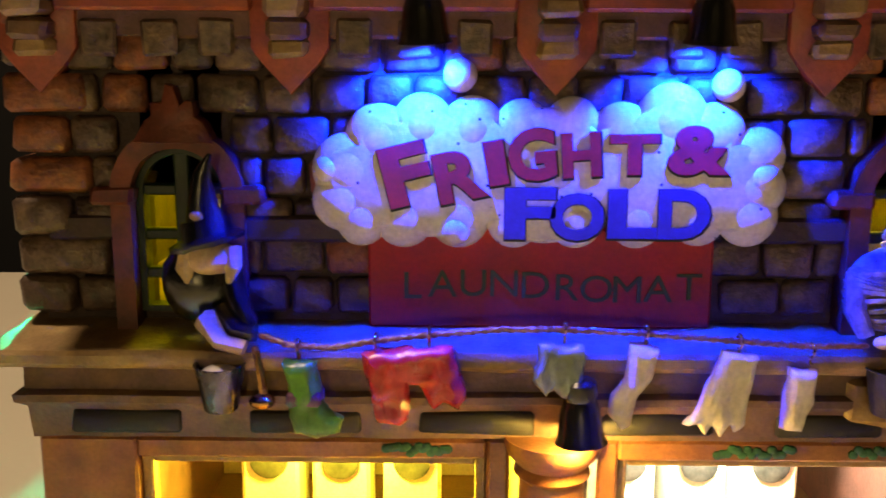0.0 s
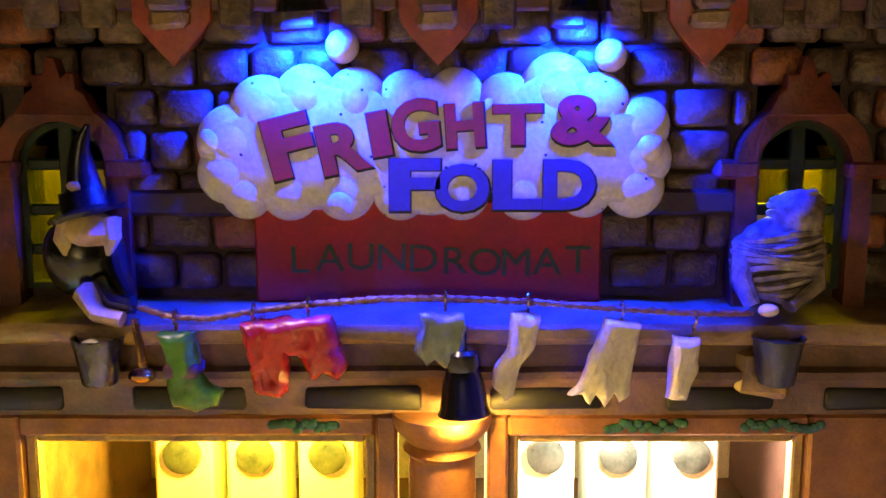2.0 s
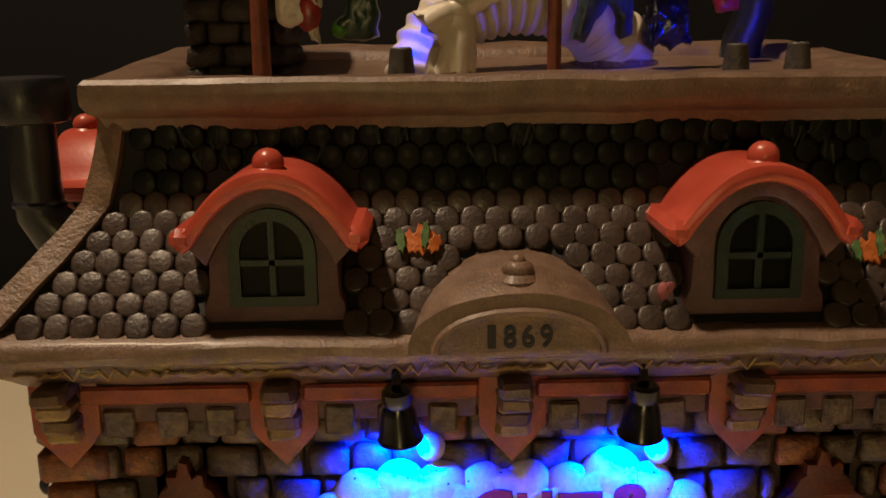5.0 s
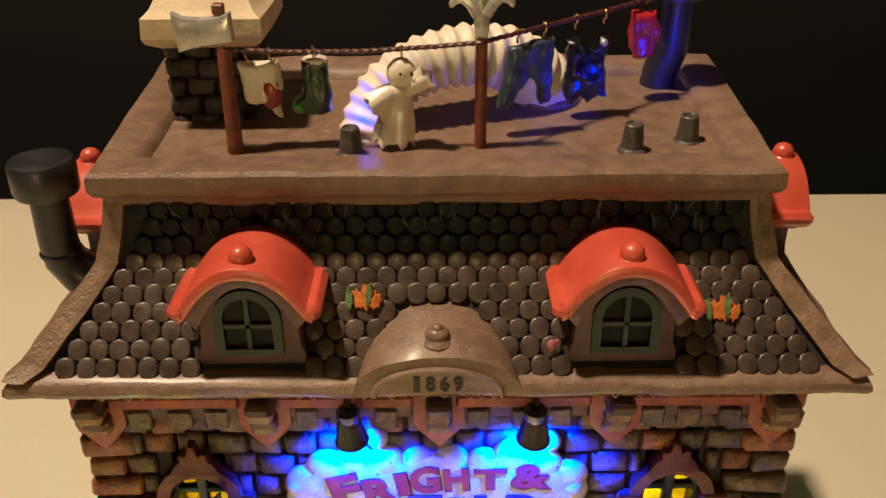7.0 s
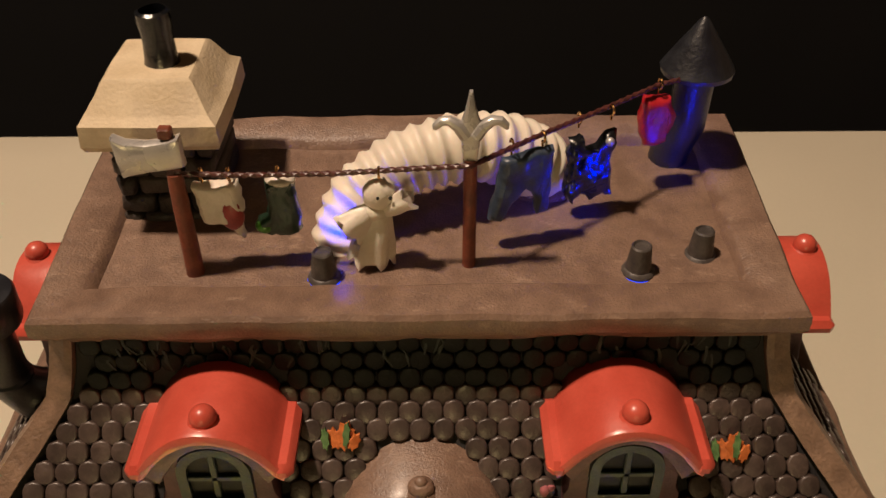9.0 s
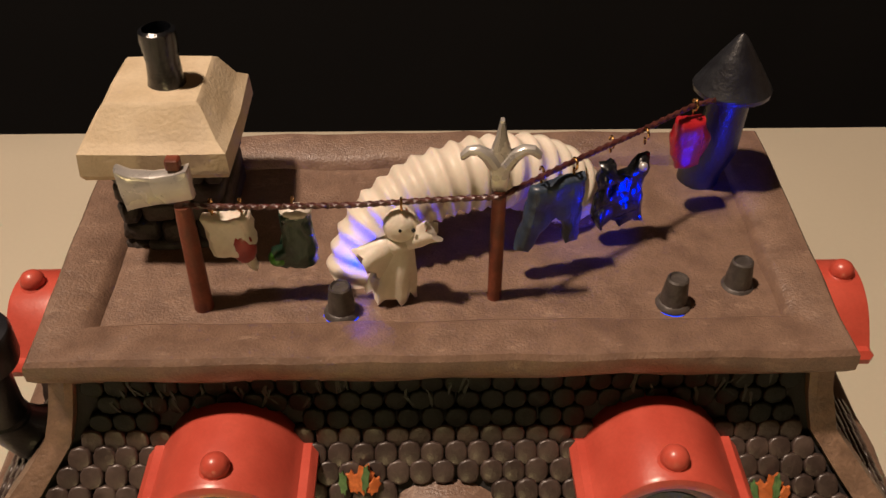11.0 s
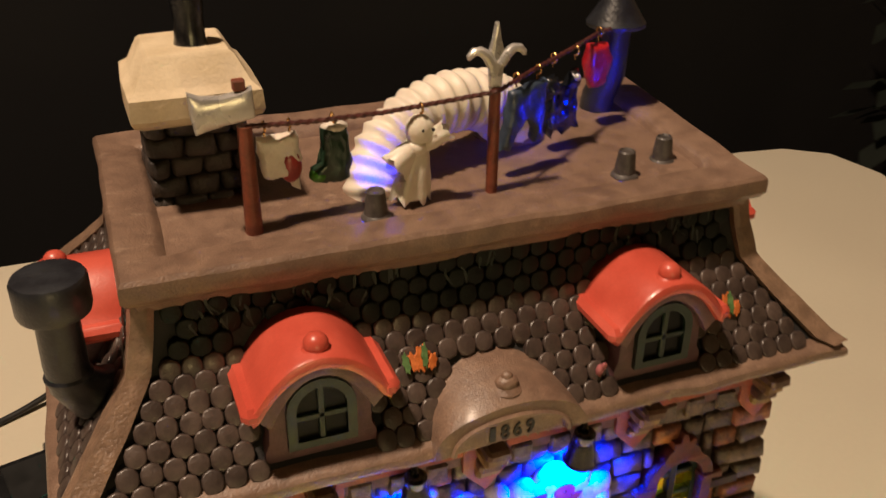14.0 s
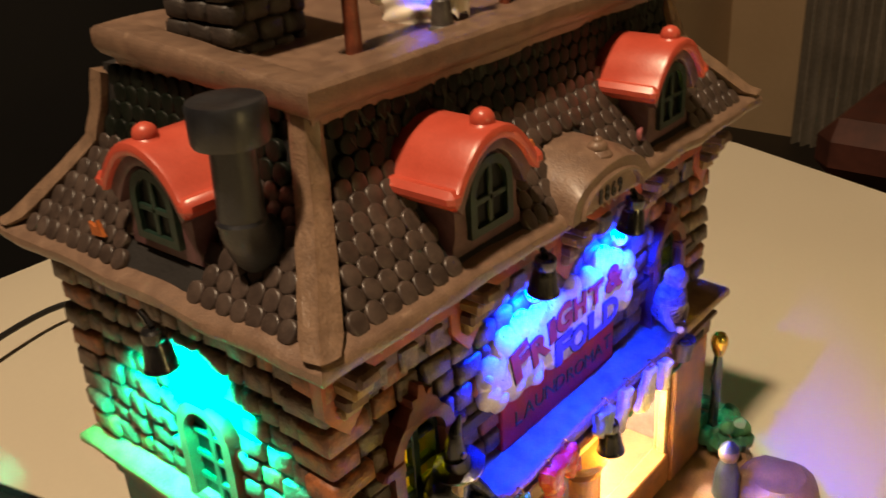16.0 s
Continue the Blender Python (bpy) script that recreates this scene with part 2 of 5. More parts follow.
LEAF = paint("leaf_green_paint", (0.13, 0.24, 0.08), (0.06, 0.13, 0.04), 0.45, 500, 0.4)
BOTTLE = paint("bottle_green_sock_paint", (0.022, 0.055, 0.028), (0.012, 0.030, 0.018), 0.32, 260, 0.3, coat=0.3)
TEAL = paint("dull_teal_green_paint", (0.03, 0.13, 0.075), (0.02, 0.08, 0.05), 0.45, 300, 0.3)
PINK = paint("pink_patch_paint", (0.50, 0.16, 0.18), None, 0.5, 500, 0.2)
GOLD = paint("gold_ball", (0.85, 0.55, 0.12), (0.7, 0.4, 0.08), 0.18, 200, 0.03, metal=1.0)
SKIN = paint("pale_face_paint", (0.55, 0.42, 0.22), (0.42, 0.30, 0.16), 0.45, 300, 0.2)
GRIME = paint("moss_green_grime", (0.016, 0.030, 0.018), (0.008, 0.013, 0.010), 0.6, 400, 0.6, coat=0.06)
SHOPWOOD = paint("orange_brown_shop_frame", (0.34, 0.135, 0.045), (0.20, 0.075, 0.03), 0.42, 150, 0.4, coat=0.2)
INSIDE = paint("pale_inner_wall", (0.70, 0.66, 0.50), (0.62, 0.58, 0.44), 0.7, 90, 0.1)
WHITE = paint("white_enamel", (0.72, 0.72, 0.70), (0.62, 0.62, 0.60), 0.35, 150, 0.05)
BASE = paint("brown_base_paint", (0.22, 0.12, 0.07), (0.13, 0.075, 0.045), 0.5, 90, 0.6)
TABLE = paint("cream_table_top", (0.66, 0.60, 0.47), (0.64, 0.58, 0.455), 0.42, 8, 0.0, grain=400, mottle=0.05)
WALL = paint("brown_room_wall", (0.56, 0.41, 0.25), (0.51, 0.37, 0.22), 0.8, 3, 0.05, grain=60, mottle=0.1)
# darkness of the back and left walls is put into this colour
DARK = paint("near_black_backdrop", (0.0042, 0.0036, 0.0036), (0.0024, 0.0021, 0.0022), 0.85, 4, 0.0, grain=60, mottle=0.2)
FLOOR = paint("dark_floor", (0.03, 0.025, 0.02), None, 0.6, 6, 0.05, grain=60)
CURTAIN = paint("grey_beige_curtain", (0.30, 0.26, 0.21), (0.22, 0.19, 0.15), 0.8, 8, 0.1, grain=90)
MAROON = paint("dark_maroon_chair", (0.10, 0.03, 0.02), (0.06, 0.02, 0.015), 0.5, 20, 0.1, grain=90)
PLANT = paint("dark_green_leaves", (0.008, 0.013, 0.007), (0.005, 0.008, 0.004), 0.7, 40, 0.1, grain=90)
RUBBER = paint("black_cable_rubber", (0.012, 0.012, 0.012), None, 0.45, 100, 0.05)
worn(DECK, (0.50, 0.36, 0.29), 240, 0.55, 0.66, 0.6)
# finer pale flecks put the deck's glints into its colour
worn(DECK, (0.66, 0.52, 0.44), 620, 0.575, 0.63, 0.8)
worn(TAUPE, (0.42, 0.30, 0.22), 300, 0.58, 0.70, 0.6)
worn(STONE, (0.26, 0.19, 0.15), 420, 0.62, 0.74, 0.6)
worn(IRON, (0.10, 0.10, 0.10), 420, 0.63, 0.75, 0.6)
LED_BLUE = glowing("lit_blue_led", (0.25, 0.45, 1.0), 5.0)
LED_RING = glowing("lit_blue_ring", (0.015, 0.07, 1.0), 0.9)
LED_AMBER = glowing("lit_amber_led", (1.0, 0.62, 0.10), 6.0)
LED_GREEN = glowing("lit_green_led", (0.3, 1.0, 0.6), 5.0)

# ---- modelling helpers: all lengths in millimetres ----
MM = 0.001
ORIGIN = {}
LIFT = {}   # spread and shift at which the next things are set


def lie(x=1.0, dx=0.0, y=0.0, h=1.0, z=0.0, s=1.0):
    """Sets the spread (x, h) and shift (dx, y, z) of the next things; s: the size of lettering."""
    LIFT.update(x=x, dx=dx, y=y, h=h, z=z, s=s)


lie()


def set_at(p):
    return Vector((p[0] * LIFT["x"] + LIFT["dx"], p[1] + LIFT["y"], p[2] * LIFT["h"] + LIFT["z"]))


def box(bm, x0, x1, y0, y1, z0, z1, mi=0, rough=0.0, cut=0.0):
    """A box with chamfered edges (cut) and corners jittered by rough."""
    c = min(cut, (x1 - x0) / 3, (y1 - y0) / 3, (z1 - z0) / 3)
    jit = {}
    for i in (0, 1):
        for j in (0, 1):
            for k in (0, 1):
                jit[i, j, k] = Vector([random.uniform(-rough, rough) for _ in range(3)])
    if not c:
        v = {key: bm.verts.new(Vector((x1 if key[0] else x0, y1 if key[1] else y0, z1 if key[2] else z0)) + jit[key]) for key in jit}
        quads = [[(0, 0, 0), (0, 1, 0), (1, 1, 0), (1, 0, 0)], [(0, 0, 1), (1, 0, 1), (1, 1, 1), (0, 1, 1)], [(0, 0, 0), (1, 0, 0), (1, 0, 1), (0, 0, 1)],
                 [(0, 1, 0), (0, 1, 1), (1, 1, 1), (1, 1, 0)], [(0, 0, 0), (0, 0, 1), (0, 1, 1), (0, 1, 0)], [(1, 0, 0), (1, 1, 0), (1, 1, 1), (1, 0, 1)]]
        for q in quads:
            bm.faces.new([v[k] for k in q]).material_index = mi
        return list(v.values())
    v = {}
    for key in jit:
        s = [1 if a else -1 for a in key]
        p = Vector((x1 if key[0] else x0, y1 if key[1] else y0, z1 if key[2] else z0)) + jit[key]
        for a in range(3):
            q = p.copy()
            for b in range(3):
                if b != a:
                    q[b] -= s[b] * c
            v[key, a] = bm.verts.new(q)
    corners = list(jit)

    def face(lst):
        f = bm.faces.new(lst)
        f.material_index = mi
        return f
    made = []
    for a in range(3):
        b, d = (a + 1) % 3, (a + 2) % 3
        for side in (0, 1):
            ring = []
            for i, j in ((0, 0), (1, 0), (1, 1), (0, 1)):
                key = [0, 0, 0]
                key[a], key[b], key[d] = side, i, j
                ring.append(v[tuple(key), a])
            made.append(face(ring if side else ring[::-1]))
    for a in range(3):
        b, d = (a + 1) % 3, (a + 2) % 3
        for i in (0, 1):
            for j in (0, 1):
                k0, k1 = [0, 0, 0], [0, 0, 0]
                k0[b], k0[d], k0[a] = i, j, 0
                k1[b], k1[d], k1[a] = i, j, 1
                k0, k1 = tuple(k0), tuple(k1)
                q = [v[k0, b], v[k1, b], v[k1, d], v[k0, d]]
                made.append(face(q if (i + j) % 2 else q[::-1]))
    for key in corners:
        t = [v[key, 0], v[key, 1], v[key, 2]]
        made.append(face(t if sum(key) % 2 else t[::-1]))
    return list(v.values())


def lathe(bm, profile, place, n=20, mi=0, tilt=None, flat=(1, 1), closed=True):
    """Turns (radius, height) pairs about an upright axis at place; tilt: a 3x3 turn."""
    tilt = tilt or Matrix.Identity(3)
    rings = []
    for r, z in profile:
        rings.append([bm.verts.new(Vector(place) + tilt @ Vector((r * flat[0] * math.cos(2 * math.pi * i / n), r * flat[1] * math.sin(2 * math.pi * i / n), z))) for i in range(n)])
    for a, b in zip(rings, rings[1:]):
        for i in range(n):
            bm.faces.new((a[i], a[(i + 1) % n], b[(i + 1) % n], b[i])).material_index = mi
    if closed:
        bm.faces.new(rings[0][::-1]).material_index = mi
        bm.faces.new(rings[-1]).material_index = mi
    return [v for ring in rings for v in ring]


def ball(bm, c, r, mi=0, u=14, w=9, tilt=None):
    r = r if isinstance(r, (tuple, list)) else (r, r, r)
    tilt = tilt or Matrix.Identity(3)
    rings = []
    for j in range(1, w):
        a = math.pi * j / w
        rings.append([bm.verts.new(Vector(c) + tilt @ Vector((r[0] * math.sin(a) * math.cos(2 * math.pi * i / u), r[1] * math.sin(a) * math.sin(2 * math.pi * i / u), -r[2] * math.cos(a)))) for i in range(u)])
    lo, hi = bm.verts.new(Vector(c) + tilt @ Vector((0, 0, -r[2]))), bm.verts.new(Vector(c) + tilt @ Vector((0, 0, r[2])))
    for a, b in zip(rings, rings[1:]):
        for i in range(u):
            bm.faces.new((a[i], a[(i + 1) % u], b[(i + 1) % u], b[i])).material_index = mi
    for i in range(u):
        bm.faces.new((lo, rings[0][(i + 1) % u], rings[0][i])).material_index = mi
        bm.faces.new((hi, rings[-1][i], rings[-1][(i + 1) % u])).material_index = mi
    return [v for ring in rings for v in ring] + [lo, hi]


def tube(bm, pts, radius, n=8, mi=0, twist=0.0, lobes=0):
    """A tube along points; radius: a number or one for each point. lobes and twist give it strands."""
    pts = [Vector(p) for p in pts]
    radii = radius if isinstance(radius, (list, tuple)) else [radius] * len(pts)
    rings, side = [], None
    for i, p in enumerate(pts):
        d = (pts[min(i + 1, len(pts) - 1)] - pts[max(i - 1, 0)]).normalized()
        if side is None:
            side = d.orthogonal().normalized()
        side = (side - d * side.dot(d)).normalized()
        up = d.cross(side)
        ring = []
        for k in range(n):
            a = 2 * math.pi * k / n
            rr = radii[i] * (1 + (0.28 * math.cos(lobes * a + twist * i) if lobes else 0))
            ring.append(bm.verts.new(p + (side * math.cos(a) + up * math.sin(a)) * rr))
        rings.append(ring)
    for a, b in zip(rings, rings[1:]):
        for k in range(n):
            bm.faces.new((a[k], a[(k + 1) % n], b[(k + 1) % n], b[k])).material_index = mi
    bm.faces.new(rings[0][::-1]).material_index = mi
    bm.faces.new(rings[-1]).material_index = mi


def slab(bm, outline, y0, y1, edge=0.0, mi=0, axis="y"):
    """A closed outline of (x, z) pairs drawn out from y0 (front) to y1, with front and back edges rounded by edge."""
    n = len(outline)
    area = sum(outline[i][0] * outline[(i + 1) % n][1] - outline[(i + 1) % n][0] * outline[i][1] for i in range(n))
    pts = [Vector(p) for p in (outline if area > 0 else outline[::-1])]

    def inset(d):
        res = []
        for i in range(n):
            e0, e1 = (pts[i] - pts[i - 1]).normalized(), (pts[(i + 1) % n] - pts[i]).normalized()
            nn = Vector((-e0.y, e0.x)) + Vector((-e1.y, e1.x))
            nn = nn.normalized() if nn.length > 1e-6 else Vector((-e0.y, e0.x))
            res.append(pts[i] + nn * d)
        return res
    sgn = 1 if y1 > y0 else -1
    steps = [(0.0, y0), (0.0, y1)] if not edge else [(edge, y0), (edge * 0.3, y0 + sgn * edge * 0.3), (0, y0 + sgn * edge), (0, y1 - sgn * edge), (edge * 0.3, y1 - sgn * edge * 0.3), (edge, y1)]

    def put(p, y):
        return bm.verts.new((p.x, y, p.y) if axis == "y" else (y, p.x, p.y))
    rings = [[put(p, y) for p in inset(d)] for d, y in steps]
    for a, b in zip(rings, rings[1:]):
        for i in range(n):
            bm.faces.new((a[i], a[(i + 1) % n], b[(i + 1) % n], b[i])).material_index = mi
    bm.faces.new(rings[0][::-1]).material_index = mi
    bm.faces.new(rings[-1]).material_index = mi
    return [v for r in rings for v in r]


def rumple(verts, amount, size):
    """Uneven, hand-modelled surface."""
    for v in verts:
        v.co += noise.noise_vector(v.co / size) * amount


def lift(name, bm, material, smooth=35):
    bmesh.ops.recalc_face_normals(bm, faces=bm.faces)
    me = bpy.data.meshes.new(name)
    bm.to_mesh(me)
    bm.free()
    for m in material if isinstance(material, (list, tuple)) else [material]:
        me.materials.append(m)
    if smooth:
        me.shade_smooth()
        me.set_sharp_from_angle(angle=radians(smooth))
    return me


def thing(name, base, label, category, group="", kind=""):
    """An empty at the base of a thing, to parent its parts."""
    ob = new(name)
    ob.empty_display_size = 0.005
    ob.location = set_at(base) * MM
    ORIGIN[ob.name] = set_at(base)
    return tagged(ob, label, category, group, kind)


def part(name, bm, material, parent=None, label="", smooth=35):
    """One mesh, modelled in millimetres at its place, as a child of parent."""
    org = ORIGIN[parent.name] if parent else Vector((0, 0, 0))
    for v in bm.verts:
        v.co = (set_at(v.co) - org) * MM
    ob = new(name, lift(name, bm, material, smooth))
    ob.parent = parent
    ORIGIN[ob.name] = org
    return tagged(ob, label)


def solo(name, bm, material, label, category, group="", kind="", smooth=35):
    """A top-level thing that is one mesh."""
    for v in bm.verts:
        v.co = set_at(v.co)
    xs = [v.co for v in bm.verts]
    base = Vector((sum(p.x for p in xs) / len(xs), sum(p.y for p in xs) / len(xs), min(p.z for p in xs)))
    for v in bm.verts:
        v.co = (v.co - base) * MM
    ob = new(name, lift(name, bm, material, smooth))
    ob.location = base * MM
    ORIGIN[ob.name] = base
    return tagged(ob, label, category, group, kind)


def piece(name, me, parent, m):
    """A piece that shares its mesh; m: its place in millimetres and turn."""
    ob = new(name, me)
    ob.parent = parent
    loc = (set_at(m.translation) - ORIGIN[parent.name]) * MM
    ob.matrix_basis = Matrix.LocRotScale(loc, m.to_quaternion(), m.to_scale() * LIFT["s"])
    return ob


def mesh_mm(name, bm, material, smooth=35):
    for v in bm.verts:
        v.co = v.co * MM
    return lift(name, bm, material, smooth)


def arch(cx, z0, zs, half, n=12):
    """Outline of an arched opening: sill z0, spring zs, half width."""
    pts = [(cx - half, z0), (cx + half, z0), (cx + half, zs)]
    pts += [(cx + half * math.cos(math.pi * i / n), zs + half * math.sin(math.pi * i / n)) for i in range(1, n)]
    return pts + [(cx - half, zs)]


def letter_mesh(text, size, depth, material, offset=0.0, shear=0.0, fit=None):
    cu = bpy.data.curves.new("letter", "FONT")
    cu.body, cu.size, cu.extrude, cu.align_x, cu.align_y, cu.offset, cu.shear = text, size, depth, "CENTER", "CENTER", offset, shear
    cu.resolution_u = 4
    tmp = new("letter", cu)
    bpy.context.view_layer.update()
    me = bpy.data.meshes.new_from_object(tmp.evaluated_get(bpy.context.evaluated_depsgraph_get()))
    bpy.data.objects.remove(tmp)
    me.materials.clear()
    me.materials.append(material)
    if fit:
        xs, ys = [v.co.x for v in me.vertices], [v.co.y for v in me.vertices]
        for v in me.vertices:
            v.co.x = ((v.co.x - min(xs)) / (max(xs) - min(xs)) - 0.5) * fit[0] * MM
            v.co.y = ((v.co.y - min(ys)) / (max(ys) - min(ys)) - 0.5) * fit[1] * MM
    return me

# ---- room ----
bm = bmesh.new()
edge = [(-700, -520), (330, -520), (338, -160), (366, 0), (404, 105), (430, 215), (440, 285), (432, 325), (405, 345), (370, 350), (-700, 354)]
rings = [[bm.verts.new((x * g, y * g, z)) for x, y in edge] for z, g in ((-32, 0.99), (-28, 1.0), (-5, 1.0), (-1.5, 0.998), (0, 0.99))]
for a, b in zip(rings, rings[1:]):
    for i in range(len(edge)):
        bm.faces.new((a[i], a[(i + 1) % len(edge)], b[(i + 1) % len(edge)], b[i]))
bm.faces.new(rings[0][::-1])
bm.faces.new(rings[-1])
solo("table", bm, TABLE, "smooth cream white table top under the miniature house", "table", kind="structure")
bm = bmesh.new()
box(bm, -2500, 2500, -2500, 2500, -760, -740)
solo("floor", bm, FLOOR, "dark floor of the room", "floor", kind="structure")
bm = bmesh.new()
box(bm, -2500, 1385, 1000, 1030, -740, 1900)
solo("wall_back", bm, DARK, "near black wall behind the table", "wall", kind="structure")
bm = bmesh.new()
box(bm, 1385, 2500, 1000, 1030, -740, 1900)
box(bm, 2500, 2530, -2500, 1030, -740, 1900)
solo("wall_right", bm, WALL, "plain brown wall in dim warm light", "wall", kind="structure")
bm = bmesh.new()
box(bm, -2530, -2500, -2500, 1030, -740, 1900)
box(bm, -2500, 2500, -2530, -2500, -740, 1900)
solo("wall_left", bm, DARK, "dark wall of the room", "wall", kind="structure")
bm = bmesh.new()
box(bm, -2530, 2530, -2530, 1030, 1900, 1930)
solo("ceiling", bm, WALL, "plain ceiling in dim warm light", "ceiling", kind="structure")

# ---- the house ----
house = thing("miniature_house", (0, 40, 0), "painted ceramic miniature laundromat house with a slate mansard roof", "miniature house")
RX, RF, RB = 71.3, -8.0, 57.0      # roof rim
EX, EF, EB = 90.2, -25.0, 85.0     # eaves
BX, BF, BB = 79.0, -11.2, 77.0      # body walls
WX, WZ, WS, WH = 58.5, 69.0, 89.0, 6.6   # upper windows: centre, sill, spring, half width


def ring_band(bm, levels, mi=0, closed=True, sub=1):
    """Stacks rectangles (x half, front y, back y, z) into one skin; sub: cuts along each side."""
    rings = []
    for hx, f, b, z in levels:
        ring = []
        cs = [(-hx, f), (hx, f), (hx, b), (-hx, b)]
        for k in range(4):
            p, q = cs[k], cs[(k + 1) % 4]
            for i in range(sub):
                ring.append(bm.verts.new((p[0] + (q[0] - p[0]) * i / sub, p[1] + (q[1] - p[1]) * i / sub, z)))
        rings.append(ring)
    n = 4 * sub
    for a, b in zip(rings, rings[1:]):
        for i in range(n):
            bm.faces.new((a[i], a[(i + 1) % n], b[(i + 1) % n], b[i])).material_index = mi
    if closed:
        bm.faces.new(rings[0][::-1]).material_index = mi
        bm.faces.new(rings[-1]).material_index = mi
    return [v for r in rings for v in r]


def roof_at(s):
    """The mansard's section: s from 0 (eaves) to 1 (under the rim) gives the way in from the eaves and the height."""
    lower, upper = min(s / 0.58, 1.0), max(0.0, (s - 0.58) / 0.42)
    bend = 0.9 * math.exp(-((s - 0.58) / 0.12) ** 2)
    return 3.5 + 16.8 * lower + 2.6 * upper - bend, 133.5 + 18.5 * lower + 17.0 * upper - bend * 0.5


# mansard roof skin
bm = bmesh.new()
levels = []
for i in range(15):
    inn, z = roof_at(i / 14)
    levels.append((EX - inn, EF + inn, EB - inn, z))
ring_band(bm, levels, sub=6)
roof = part("roof", bm, SLATE_BED, house, "black mansard roof carrying rows of slate shingles")

# eaves, cornice and soffit
bm = bmesh.new()
v = ring_band(bm, [(BX + 1, BF - 1, BB + 1, 122), (EX - 9, EF + 9, EB - 9, 124), (EX - 7.5, EF + 6.5, EB - 7.5, 125.5), (EX - 6.0, EF + 5.5, EB - 6, 126.2), (EX - 5.2, EF + 4.6, EB - 5, 128.5),
                   (EX - 2.5, EF + 2.4, EB - 2.5, 129.2), (EX - 0.6, EF + 0.6, EB - 0.6, 130), (EX, EF, EB, 131.2), (EX - 0.2, EF + 0.2, EB - 0.2, 132.6), (EX - 1.2, EF + 1.2, EB - 1.2, 133.6), (EX - 5.0, EF + 5.0, EB - 5, 134.6)], sub=26)
rumple(v, 0.7, 9)
part("cornice", bm, TAUPE, house, "brown-grey moulded eaves with a chipped carved edge")
bm = bmesh.new()
for i in range(58):
    x = -80 + i * 2.8 + random.uniform(-0.4, 0.4)
    a = random.uniform(-0.5, 0.5)
    pts = [(x - 1.5, 127.4 + a), (x, 126.6 - a), (x + 1.3, 127.6 + a)]
    tube(bm, [(p[0], EF + 4.7, p[1]) for p in pts], 0.32, 5)
tagged(part("carved_relief", bm, OCHRE, house, "carved leaf relief under the eaves"), kind="stuff")

# hip boards at the four corners
for sx, front in ((-1, 1), (1, 1), (-1, 0), (1, 0)):
    bm = bmesh.new()
    rows_ = []
    for i in range(25):
        inn, z = roof_at(i / 24 * 0.94)
        inn = inn - 0.9 if i else 1.2
        z = z if i else 133.2
        x = sx * (EX - inn)
        y = EF + inn if front else EB - inn
        sy = 1 if front else -1
        w = (4.6 if i else 3.6) - 1.3 * i / 24
        o = Vector((x, y, z + 0.4))
        g = [0.22 * noise.noise(Vector((k * 1.7, i * 0.25, sx * 3 + front))) for k in range(9)]
        rows_.append([o + Vector((-sx * w, 0.6 * sy, -0.2)), o + Vector((-sx * w, -sy * (1.0 + g[1]), 0.5)), o + Vector((-sx * w * 0.62, -sy * (1.25 + g[2] * 2), 0.6)), o + Vector((-sx * w * 0.3, -sy * (0.95 + g[3] * 2), 0.7)),
                      o + Vector((0.8 * sx, -sy * 0.8, 1.0)), o + Vector((sx * (0.95 + g[5] * 2), sy * w * 0.3, 0.7)), o + Vector((sx * (1.25 + g[6] * 2), sy * w * 0.62, 0.6)), o + Vector((sx * (1.0 + g[7]), sy * w, 0.5)), o + Vector((-0.6 * sx, sy * w, -0.2))])
    rows_ = [[bm.verts.new(p) for p in r] for r in rows_]
    for a, b in zip(rows_, rows_[1:]):
        for k in range(8):
            bm.faces.new((a[k], a[k + 1], b[k + 1], b[k]))
        bm.faces.new((a[8], a[0], b[0], b[8]))
    bm.faces.new(rows_[0][::-1])
    bm.faces.new(rows_[-1])
    rumple(bm.verts, 0.25, 6)
    part("hip_board", bm, HIP, roof, "carved wood-grain hip board", smooth=25)

# rim and sunken deck
def slope(y):
    """The deck climbs a little towards the back."""
    return 0.078 * (y + 8)


bm = bmesh.new()
v = ring_band(bm, [(EX - 23.2, EF + 23.2, EB - 23.2, 163.5), (RX - 3.4, RF + 3.4, RB - 3.4, 164.6), (RX - 2.6, RF + 2.6, RB - 2.6, 166.6), (RX - 1.0, RF + 1.0, RB - 1.0, 167.6), (RX - 0.1, RF, RB, 169.2), (RX, RF, RB, 171.4), (RX - 0.2, RF + 0.1, RB, 172.6),
                   (RX - 0.9, RF + 0.9, RB - 0.9, 173.4), (RX - 8.2, RF + 9.0, RB - 7.5, 172.9), (RX - 9.6, RF + 10.2, RB - 8.8, 172.0), (RX - 10.4, RF + 11.4, RB - 9.6, 170.6)], sub=22)
rumple(v, 0.6, 13)
for q in v:
    q.co.z += slope(q.co.y)
part("roof_rim", bm, TAUPE, house, "thick brown-grey rim with worn edges round the flat roof")
bm = bmesh.new()
nx, ny = 260, 150


def scuffed(x, y):
    """Height of the deck: slow swells, raised streaks like worn boards and small pits."""
    streak = noise.noise(Vector((x / 7.0, y / 1.5, 4.0))) + 0.6 * noise.noise(Vector((x / 2.2, y / 0.8, 9.0)))
    return 170.0 + slope(y) + 0.5 * noise.noise(Vector((x / 8, y / 5, 1))) + 0.20 * streak


